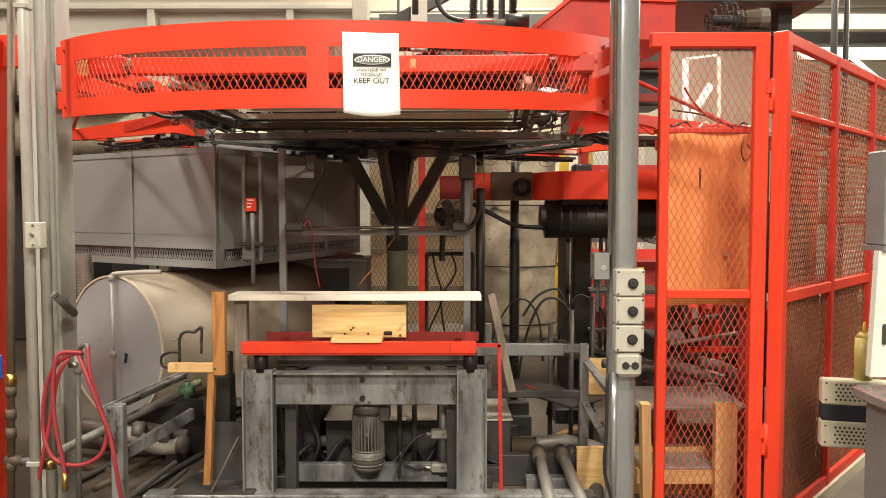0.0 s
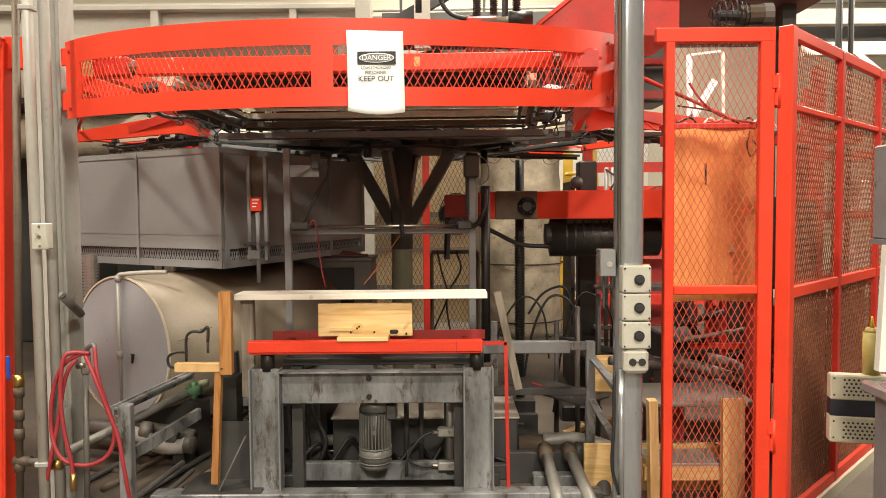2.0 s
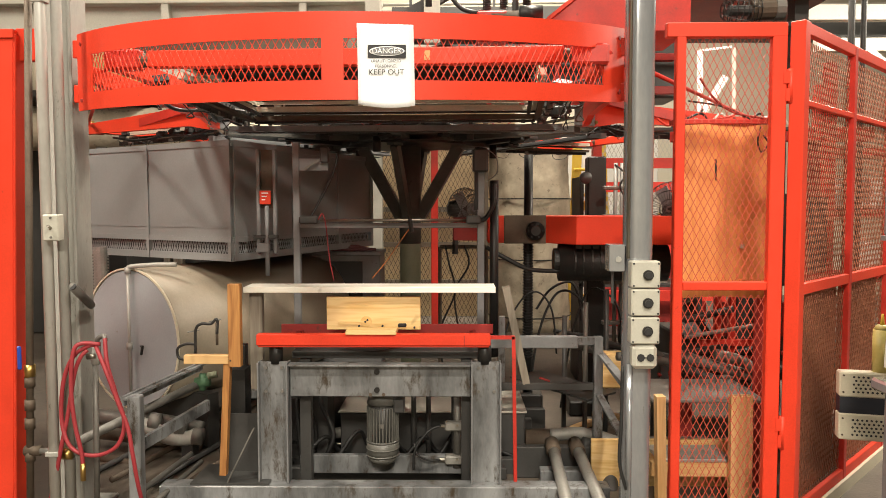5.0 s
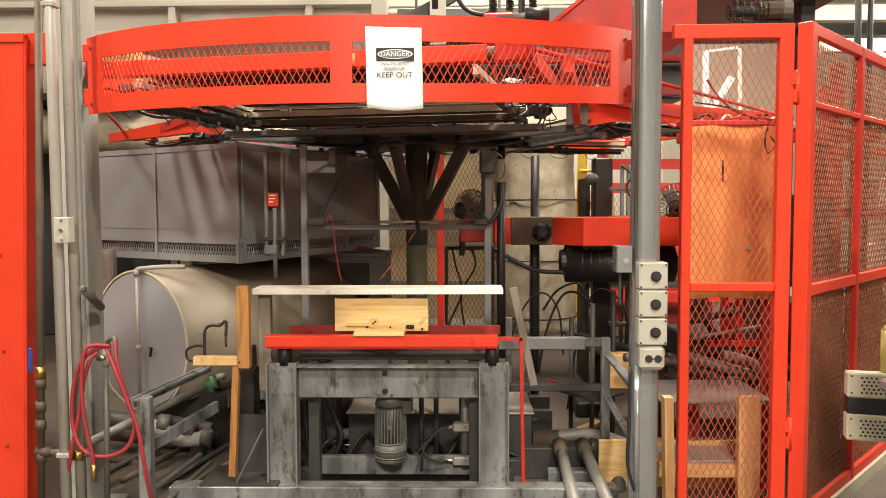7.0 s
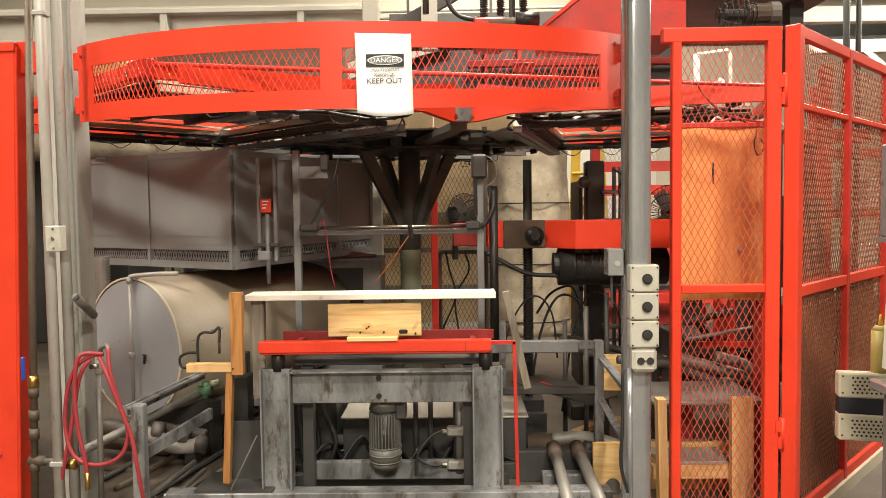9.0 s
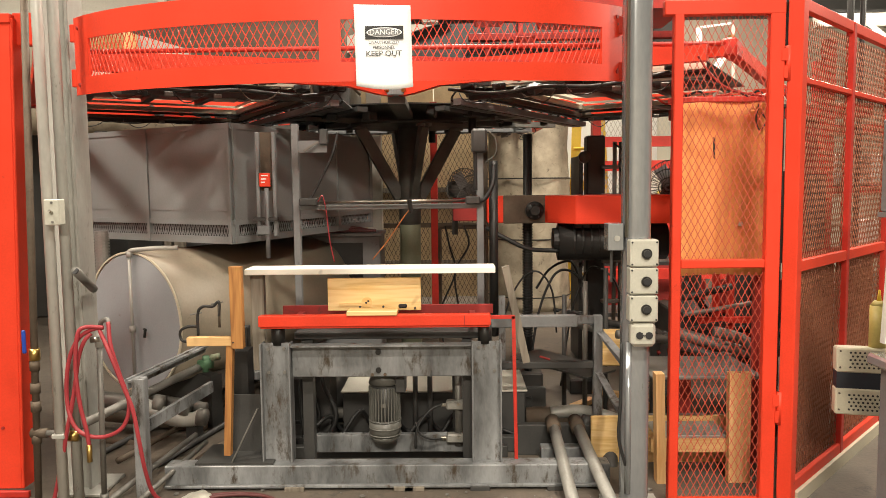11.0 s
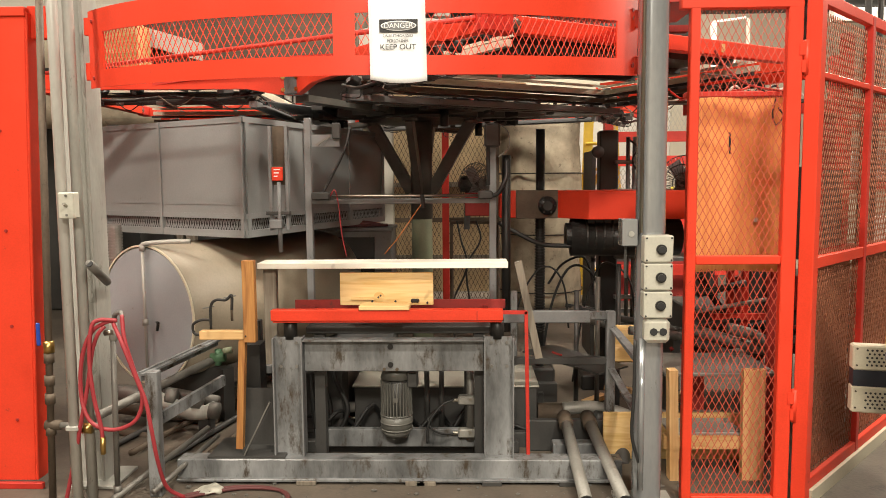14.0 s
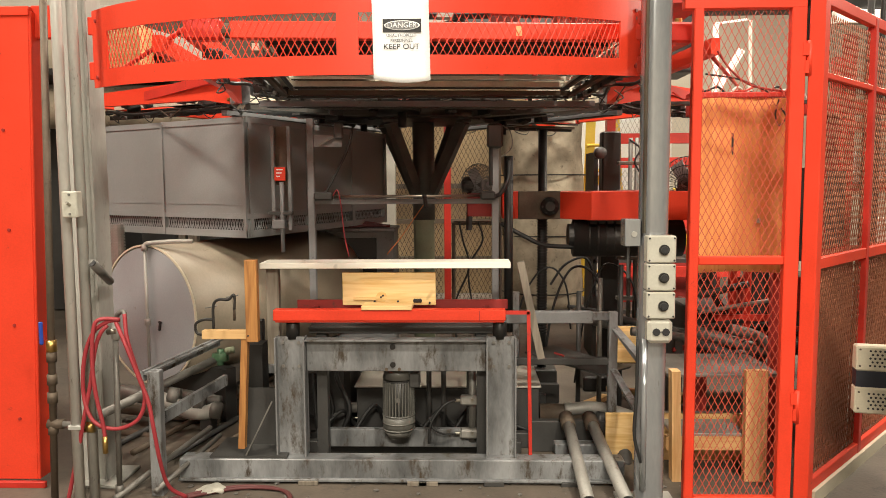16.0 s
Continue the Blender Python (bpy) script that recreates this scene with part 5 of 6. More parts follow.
# ---- overhead steel ----
def overhead():
    th = thing("roof_beam", "long grey painted steel plate girder", "beam", (-2.6, 6.4, 2.8), group="roof beams")
    part("web", B((-6.5, 6.40, 2.86, -0.62, 6.42, 3.14)), BEAM, th)
    part("lower_flange", B((-6.5, 6.30, 2.82, -0.62, 6.50, 2.86), bevel=0.004), BEAM, th)
    part("upper_flange", B((-6.5, 6.30, 3.06, -0.62, 6.50, 3.10), bevel=0.004), BEAM, th)
    for x in (-4.6, -3.5, -2.45, -1.3):
        part("stiffener", B((x, 6.31, 2.86, x + 0.06, 6.40, 3.06)), BEAM, th)
    th = thing("roof_beam", "grey painted steel beam seen from below", "beam", (-0.5, 5.9, 3.0), group="roof beams")
    part("column_stub", B((-0.70, 5.85, 2.70, -0.58, 5.97, 4.0), bevel=0.006), BEAM, th)
    part("diagonal", bars(((-0.50, 5.8, 2.75), (0.05, 5.8, 3.05), 0.06, 0.09)), GREY_DARK, th)
    part("hanger", B((-0.24, 5.7, 2.6, -0.12, 5.8, 4.0)), BEAM, th)
    th = thing("roof_beam", "dark steel crossbeam under the roof", "beam", (0.0, 7.4, 3.2), group="roof beams")
    part("web", B((-0.62, 7.4, 3.0, 8.0, 7.44, 3.3)), GREY_DARK, th)
    part("flange", B((-0.62, 7.3, 2.97, 8.0, 7.54, 3.0)), GREY_DARK, th)
    th = thing("roof_beam", "pale grey steel channel beams", "beam", (4.4, 7.0, 2.8), group="roof beams")
    part("upper_channel", B((3.0, 7.0, 3.06, 8.0, 7.1, 3.20), bevel=0.005), BEAM, th)
    part("lower_channel", B((3.3, 7.0, 2.78, 8.0, 7.1, 2.90), bevel=0.005), BEAM, th)
    part("diagonal", bars(((3.75, 7.02, 2.80), (4.3, 7.02, 2.35), 0.05, 0.09), up=(0, 1, 0)), BEAM, th)
    th = thing("vertical_pipes", "pair of thin grey vertical pipes", "pipe", (2.6, 5.1, 0))
    part("pipe", R((2.62, 5.1, 0), (2.62, 5.1, 5.0), 0.022, 10), GREY_DARK, th, "", True)
    part("pipe", R((2.70, 5.1, 0), (2.70, 5.1, 5.0), 0.018, 10), GREY_DARK, th, "", True)
    th = thing("roof_conduits", "bundle of pale conduits under the roof", "conduit", (1.0, 8.4, 3.5))
    for i in range(4):
        part("conduit", R((-2, 8.4 + 0.1 * i, 3.35 + 0.1 * i), (9, 8.4 + 0.1 * i, 3.45 + 0.1 * i), 0.018, 8), BEAM, th, "", True)
    for x in (-1.0, 2.5, 6.0):
        part("hanger", B((x, 8.38, 3.3, x + 0.03, 8.75, 3.33), (x, 8.55, 3.33, x + 0.03, 8.58, 6.2)), GREY_DARK, th)
    # hoses and springs over the turret head
    th = thing("hose_bundle", "black hoses and coil springs above turret head", "hose", (0.15, 4.6, 2.75))
    part("arched_hose", hose([(-0.048, 4.600, 2.799), (-0.031, 4.600, 2.648), (0.027, 4.600, 2.571), (0.106, 4.600, 2.544), (0.157, 4.600, 2.551)], 0.014), RUBBER, th, "", True)
    for a, b in (((0.183, 4.600, 2.866), (0.184, 4.600, 2.551)), ((0.421, 4.600, 2.866), (0.423, 4.600, 2.551)), ((0.291, 4.700, 2.898), (0.292, 4.700, 2.590))):
        part("hanging_rod", R(a, b, 0.016, 10), GREY_DARK, th, "", True)
        helix = [(b[0] + 0.024 * math.cos(0.9 * i), b[1] + 0.024 * math.sin(0.9 * i), b[2] + 0.0019 * i) for i in range(110)]
        part("spring", hose(helix, 0.0035, 6, 1, False), BLACK, th)
    part("hanging_rod", R((-0.167, 4.600, 2.866), (-0.167, 4.600, 2.581), 0.02, 10), GREY_DARK, th, "", True)
    th = thing("drive_head", "tan and black drive head over the turret", "machine", (0.3, 4.6, 2.35))
    part("housing", R((0.206, 4.550, 2.479), (0.476, 4.550, 2.479), 0.06, 18), RUST, th, "", True)
    part("coupling", R((0.370, 4.500, 2.506), (0.504, 4.500, 2.506), 0.05, 16), BLACK, th, "", True)
    part("suspension_rod", R((0.35, 4.55, 2.5), (0.35, 4.55, 6.2), 0.02, 10), GREY_DARK, th)
    part("red_flange", B((0.12, 4.5, 2.35, 0.30, 4.7, 2.53), bevel=0.01), RED_WORN, th)


def hopper():
    th = thing("red_hopper", "red sheet metal hopper with sloping side", "hopper", (0.9, 4.4, 2.38))
    pts = [(0.50, 2.40), (0.71, 2.565), (1.28, 2.545), (1.28, 2.34), (0.52, 2.34)]
    bm = bmesh.new()
    a, b = [bm.verts.new((x, 4.2, z)) for x, z in pts], [bm.verts.new((x, 4.75, z)) for x, z in pts]
    bm.faces.new(a), bm.faces.new(b[::-1])
    for i in range(5):
        j = (i + 1) % 5
        bm.faces.new((a[i], a[j], b[j], b[i]))
    part("body", bm, RED_WORN, th)
    part("rim", bars(((0.71, 4.19, 2.568), (1.28, 4.19, 2.548), 0.02, 0.02)), RED, th)
    part("rim", bars(((0.498, 4.19, 2.40), (0.708, 4.19, 2.568), 0.02, 0.02), up=(0, 1, 0)), RED, th)
    th = thing("overhead_drive", "dark grey overhead drive housing with fan motor", "machine", (1.8, 4.6, 2.4))
    part("housing", B((1.30, 4.45, 2.60, 2.12, 5.2, 3.3), bevel=0.02), GREY_DARK, th)
    part("ledge", B((1.25, 4.35, 2.585, 2.18, 5.25, 2.635), bevel=0.006), GREY_DARK, th)
    part("support_leg", B((1.98, 4.5, 2.0, 2.06, 4.6, 2.585)), GREY_DARK, th)
    mo = part("motor", R((1.644, 4.300, 2.470), (1.804, 4.300, 2.476), 0.055, 12), RUST, th, "greasy motor")
    part("motor_cap", R((1.772, 4.300, 2.476), (1.823, 4.300, 2.476), 0.062, 12), STEEL_DULL, mo)
    for q in range(8):
        bm = bmesh.new()
        x = 1.49 + 0.028 * q
        rr = 0.10 * math.sin(math.pi * (q + 1.5) / 11)
        for i in range(20):
            a, b = 2 * math.pi * i / 20, 2 * math.pi * (i + 1) / 20
            rod(bm, (x, 4.3 + rr * math.cos(a), 2.47 + rr * math.sin(a)), (x, 4.3 + rr * math.cos(b), 2.47 + rr * math.sin(b)), 0.003, 4)
        part("guard_ring", bm, BLACK, th)
    for i in range(8):
        w = 0.785 * i
        part("guard_wire", hose([(1.49 + 0.028 * q, 4.3 + 0.101 * math.sin(math.pi * (q + 1.5) / 11) * math.cos(w), 2.47 + 0.101 * math.sin(math.pi * (q + 1.5) / 11) * math.sin(w)) for q in range(8)], 0.003, 4, 2), BLACK, th)
    part("fan_core", R((1.52, 4.3, 2.47), (1.70, 4.3, 2.47), 0.03, 12), GREY_DARK, th)
    part("motor_base", B((1.45, 4.2, 2.36, 1.92, 4.45, 2.385)), BLACK, th)


# ---- around the press ----
def grey_housing():
    th = thing("hydraulic_box", "low grey steel hydraulic box, lit top coloured pale", "machine", (-0.1, 4.1, 0))
    part("body", B((-0.62, 3.93, 0.05, 0.36, 4.35, 0.285), bevel=0.006), GREY_DARK, th)
    # The paler colour stands in for light falling on the box top.
    part("top_plate", B((-0.63, 3.92, 0.285, 0.37, 4.36, 0.295), bevel=0.003), BEAM, th, "top plate coloured pale as lit")
    for x in (-0.56, 0.30):
        part("foot", B((x - 0.04, 3.95, 0, x + 0.04, 4.3, 0.05)), BLACK, th)
    for x in (-0.225, -0.148):
        part("front_rod", R((x, 3.85, 0.03), (x, 3.85, 0.50), 0.014, 10), GREY_DARK, th, "", True)
    th = thing("air_cylinder", "grey vertical air cylinder with valves and hose", "cylinder", (0.01, 3.6, 0.11))
    part("tube", R((0.0, 3.6, 0.11), (0.0, 3.6, 0.50), 0.020, 14), STEEL_DULL, th, "", True)
    part("rod", R((-0.02, 3.6, 0.20), (-0.02, 3.6, 0.62), 0.009, 10), BLACK, th)
    for z in (0.135, 0.30):
        v = part("valve", B((-0.06, 3.55, z, 0.05, 3.60, z + 0.045), bevel=0.008), PIPE, th, "grey valve body")
        part("valve_port", R((-0.085, 3.575, z + 0.02), (-0.06, 3.575, z + 0.02), 0.010, 10), STEEL, v)
        part("valve_screw", R((0.0, 3.55, z + 0.03), (0.0, 3.545, z + 0.03), 0.008, 8), STEEL, v)
    part("hose", hose([(-0.08, 3.57, 0.325), (-0.14, 3.55, 0.30), (-0.2, 3.53, 0.22), (-0.21, 3.53, 0.12)], 0.006), RUBBER, th, "", True)
    part("hose", hose([(-0.08, 3.57, 0.155), (-0.14, 3.55, 0.16), (-0.19, 3.54, 0.19), (-0.21, 3.56, 0.24)], 0.005), RUBBER, th, "", True)
    th = thing("floor_pipes", "pair of grey steel pipes with an elbow manifold", "pipe", (0.5, 3.6, 0.1))
    part("manifold", R((0.365, 3.950, 0.141), (0.606, 3.950, 0.141), 0.05, 18), RUST, th, "rusty brown manifold", True)
    for a, b in (((0.479, 3.750, 0.184), (0.475, 2.950, 0.047)), ((0.594, 3.750, 0.184), (0.639, 2.950, 0.048))):
        pp = part("pipe", R(a, b, 0.028, 16), PIPE, th, "", True)
        part("collar", R(a, Vector(a).lerp(Vector(b), 0.12), 0.036, 16), RUST, pp, "", True)
        part("clamp", R(Vector(a).lerp(Vector(b), 0.93), Vector(a).lerp(Vector(b), 0.97), 0.034, 14), BLACK, pp, "", True)
    part("elbow_pipe", hose([(0.496, 3.920, 0.170), (0.627, 3.900, 0.186), (0.736, 3.850, 0.183), (0.831, 3.750, 0.174)], 0.034, 14), PIPE, th, "", True)
    part("dark_pipe", hose([(0.641, 3.800, 0.160), (0.743, 3.800, 0.130), (0.759, 3.700, 0.049), (0.748, 3.600, -0.027)], 0.04, 14), GREY_DARK, th, "", True)
    part("side_pipe", R((-0.836, 4.000, 0.141), (-0.623, 4.000, 0.156), 0.030, 14), STEEL_DULL, th, "", True)
    part("thin_rod", R((-0.852, 4.000, 0.094), (-0.623, 4.000, 0.094), 0.006, 8), STEEL, th)


def floor_clutter():
    th = thing("timber_offcuts", "scattered timber offcuts under the machine", "timber", (0.8, 4.6, 0))
    rnd = random.Random(4)
    for i in range(12):
        x, y = 0.5 + 0.9 * rnd.random(), 4.0 + 0.9 * rnd.random()
        a = rnd.random() * 3
        part("offcut", bars(((x, y, 0.03 + 0.02 * (i % 3)), (x + 0.22 * math.cos(a), y + 0.22 * math.sin(a), 0.03 + 0.02 * (i % 3)), 0.05, 0.03)), PINE_X if i % 2 else OLD_WOOD, th)
    th = thing("floor_rails", "dark greasy steel rails under the press", "rail", (-0.3, 3.8, 0))
    for i, y in enumerate((3.72, 3.80, 4.45, 4.6)):
        part("rail", B((-0.95, y, 0.0, 0.25 + 0.1 * i, y + 0.05, 0.06 + 0.02 * i), bevel=0.004), GREY_DARK, th)
    for i in range(7):
        x = -0.95 + 0.17 * i
        part("loose_hose", hose([(x, 3.75, 0.1), (x + 0.1, 3.82, 0.16 + 0.03 * (i % 3)), (x + 0.16, 3.9, 0.09), (x + 0.3, 3.86, 0.05)], 0.011), RUBBER, th, "", True)
    th = thing("side_pipes", "dark pipes running back along the floor", "pipe", (-1.1, 4.2, 0))
    for i in range(4):
        x = -1.9 + 0.2 * i
        part("pipe", R((x, 3.6, 0.02 + 0.02 * (i % 2)), (x + 0.45, 5.6, 0.02 + 0.02 * (i % 2)), 0.016, 10), RUST if i % 2 else GREY_DARK, th, "", True)
    th = thing("cable_tangle", "tangle of black hoses beside the lift screw", "hose", (0.6, 4.6, 0))
    for i in range(3):
        x = 0.34 + 0.21 * i
        part("hose", hose([(x - 0.10, 4.72, 0.10), (x - 0.04, 4.70, 0.55), (x + 0.06, 4.70, 0.78 + 0.03 * i), (x + 0.17, 4.70, 0.84), (x + 0.26, 4.70, 0.72), (x + 0.29, 4.70, 0.45)], 0.006 + 0.002 * (i % 2)), RUBBER, th, "", True)
    for i in range(5):
        part("pipe", R((0.62 + 0.13 * i, 4.3 + 0.05 * i, 0.0), (0.62 + 0.13 * i, 4.3 + 0.05 * i, 0.75 + 0.07 * (i % 3)), 0.014, 10), STEEL_DULL if i % 2 else GREY_DARK, th, "", True)


def right_frame():
    th = thing("conveyor_frame", "grey welded square-tube frame on the floor", "frame", (0.6, 3.9, 0))
    part("leg", B((0.70, 3.80, 0.0, 0.745, 3.845, 0.715), bevel=0.003), GREY_STAIN, th)
    part("leg", B((0.26, 4.6, 0.0, 0.30, 4.64, 0.70), bevel=0.003), GREY_STAIN, th)
    part("top_tube", B((0.25, 3.80, 0.672, 0.70, 3.845, 0.712), bevel=0.003), GREY_STAIN, th)
    part("low_tube", B((0.2, 3.80, 0.44, 0.70, 3.84, 0.475), bevel=0.003), GREY_DARK, th)
    part("slanted_angle", bars(((0.722, 4.000, 0.649), (0.765, 3.400, 0.579), 0.04, 0.008), ((0.722, 4.000, 0.649), (0.765, 3.400, 0.553), 0.008, 0.035)), GREY_STAIN, th)
    part("slanted_angle", bars(((0.726, 3.800, 0.418), (0.741, 3.300, 0.349), 0.035, 0.008), ((0.726, 3.800, 0.407), (0.741, 3.300, 0.333), 0.008, 0.035)), GREY_STAIN, th)
    part("slanted_plate", bars(((0.395, 4.300, 0.411), (0.760, 3.900, 0.383), 0.25, 0.01)), GREY_DARK, th)
    part("red_handle", R((0.433, 3.900, 0.482), (0.486, 3.900, 0.464), 0.006, 8), RED_DULL, th)
    part("drive_tube", R((0.666, 4.600, 0.589), (1.292, 4.300, 0.494), 0.022, 12), GREY_DARK, th, "", True)
    part("drive_tube", R((0.701, 4.600, 0.536), (1.326, 4.300, 0.421), 0.03, 12), STEEL_DULL, th, "", True)
    th = thing("steel_block", "low stained steel floor channel", "channel", (0.7, 3.6, 0))
    part("channel", B((0.40, 3.55, 0.0, 0.655, 3.62, 0.11), bevel=0.004), GREY_STAIN, th)
    part("channel", B((0.30, 3.75, 0.0, 0.86, 3.8, 0.16), bevel=0.004), GREY_DARK, th)


def left_rails():
    th = thing("rail_rack", "grey angle-iron and pipe rails on a steel post", "rack", (-1.38, 3.2, 0))
    part("post", B((-1.425, 3.17, 0.0, -1.37, 3.22, 0.565), bevel=0.004), GREY_STAIN, th)
    part("upper_angle", bars(((-1.456, 3.200, 0.546), (-1.294, 3.750, 0.587), 0.05, 0.010), ((-1.457, 3.200, 0.536), (-1.295, 3.750, 0.575), 0.010, 0.045)), GREY_STAIN, th)
    part("pipe_rail", R((-1.672, 3.100, 0.359), (-1.298, 3.700, 0.493), 0.020, 14), STEEL_DULL, th, "", True)
    part("lower_angle", bars(((-1.420, 3.200, 0.322), (-1.266, 3.750, 0.374), 0.02, 0.055),), GREY_STAIN, th)
    part("low_pipe", R((-1.552, 3.100, 0.022), (-1.357, 3.750, 0.120), 0.014, 12), STEEL_DULL, th, "", True)
    part("low_pipe", R((-1.376, 3.100, 0.054), (-1.254, 3.600, 0.133), 0.012, 12), STEEL_DULL, th, "", True)
    part("far_leg", B((-1.09, 3.66, 0.0, -1.045, 3.71, 0.70), bevel=0.004), GREY_DARK, th)
    part("cross_tie", B((-1.04, 3.68, 0.425, -0.75, 3.72, 0.465), bevel=0.003), GREY_STAIN, th)
    part("dark_gusset", B((-1.09, 3.55, 0.12, -1.02, 3.66, 0.60)), BLACK, th)
    th = thing("green_valve", "green painted pipe valve with union", "valve", (-1.10, 3.7, 0.62))
    part("body", R((-1.310, 3.700, 0.499), (-1.240, 3.700, 0.508), 0.026, 16), GREEN_VALVE, th, "", True)
    part("union", R((-1.245, 3.700, 0.534), (-1.204, 3.700, 0.542), 0.018, 14), GREEN, th, "", True)
    part("stem", R((-1.273, 3.700, 0.545), (-1.276, 3.700, 0.464), 0.018, 12), GREEN_VALVE, th, "", True)
    part("perforated_guard", B((-1.17, 3.72, 0.44, -1.11, 3.74, 0.56)), STEEL_DULL, th)
    th = thing("pipe_cluster", "cluster of grey pipes and elbows near the floor", "pipe", (-1.4, 4.1, 0.15))
    part("elbow", hose([(-1.776, 4.000, 0.217), (-1.667, 4.000, 0.180), (-1.575, 4.000, 0.129), (-1.465, 4.000, 0.123), (-1.401, 4.000, 0.148)], 0.04, 14), POST_OLD, th, "", True)
    part("pipe", R((-2.062, 4.100, 0.220), (-1.783, 4.050, 0.197), 0.045, 14), STEEL_DULL, th, "", True)
    part("pipe", R((-1.791, 4.150, 0.207), (-1.418, 4.100, 0.157), 0.03, 12), STEEL_DULL, th, "", True)
    part("pipe", R((-2.116, 4.200, 0.092), (-1.455, 4.200, 0.010), 0.03, 12), RUST, th, "", True)
    part("pipe", R((-1.991, 4.000, 0.025), (-1.390, 3.900, -0.065), 0.025, 12), RUST, th, "", True)
    for a in ((-1.666, 4.000, 0.218), (-1.525, 4.000, 0.193), (-1.426, 3.980, 0.142)):
        part("coupling", R(a, (a[0] + 0.05, a[1], a[2] - 0.006), 0.046, 14), STEEL_DULL, th, "", True)
    part("support", B((-1.5, 4.0, 0, -1.44, 4.1, 0.12)), GREY_DARK, th)
    th = thing("junk_housing", "dark greasy pump housing behind the press", "machine", (-0.85, 4.1, 0))
    part("casing", B((-1.02, 3.95, 0.0, -0.66, 4.4, 0.42), bevel=0.03), GREY_DARK, th)
    part("cap", R((-0.84, 4.0, 0.42), (-0.84, 4.0, 0.52), 0.09, 18), STEEL_DULL, th, "", True)
    for i in range(5):
        part("hose", hose([(-1.0 + 0.07 * i, 3.9, 0.5), (-0.95 + 0.06 * i, 3.85, 0.36), (-1.0 + 0.09 * i, 3.82, 0.2), (-0.9 + 0.05 * i, 3.8, 0.05)], 0.012), RUBBER, th, "", True)


def clamp_stand():
    th = thing("wooden_stud", "pine stud with a cross block, held by clamps", "stud", (-1.03, 3.35, 0.12))
    part("upper_stud", B((-1.030, 3.33, 0.66, -0.975, 3.37, 1.035), bevel=0.002), PINE_Z, th)
    part("lower_strip", bars(((-1.041, 3.360, 0.687), (-1.070, 3.360, 0.157), 0.03, 0.036), up=(0, 1, 0)), PINE_Z, th)
    part("cross_block", B((-1.235, 3.335, 0.672, -1.03, 3.375, 0.712), bevel=0.002), PINE_X, th)
    part("screw", R((-1.02, 3.33, 0.69), (-1.02, 3.325, 0.69), 0.004, 8), INK, th)
    for nm, pts in (("c_clamp", [(-1.167, 3.300, 0.730), (-1.165, 3.300, 0.831), (-1.140, 3.300, 0.861), (-1.097, 3.300, 0.861), (-1.069, 3.300, 0.881), (-1.070, 3.300, 0.816)]), ("c_clamp", [(-1.230, 3.360, 0.687), (-1.273, 3.380, 0.693), (-1.277, 3.380, 0.734), (-1.241, 3.380, 0.755), (-1.195, 3.380, 0.755)])):
        cl = thing(nm, "black iron C-clamp gripping the wooden block", "clamp", pts[0], group="clamps on the wooden block")
        part("frame", hose(pts, 0.0065, 8), UNDER, cl, "", True)
        e = Vector(pts[-1])
        part("screw", R(e + Vector((0, 0, 0.05)), e - Vector((0, 0, 0.05)), 0.006, 10), RUST, cl, "", True)
        part("handle", R(e + Vector((-0.035, 0, 0.055)), e + Vector((0.02, 0, 0.065)), 0.003, 8), STEEL_DULL, cl)


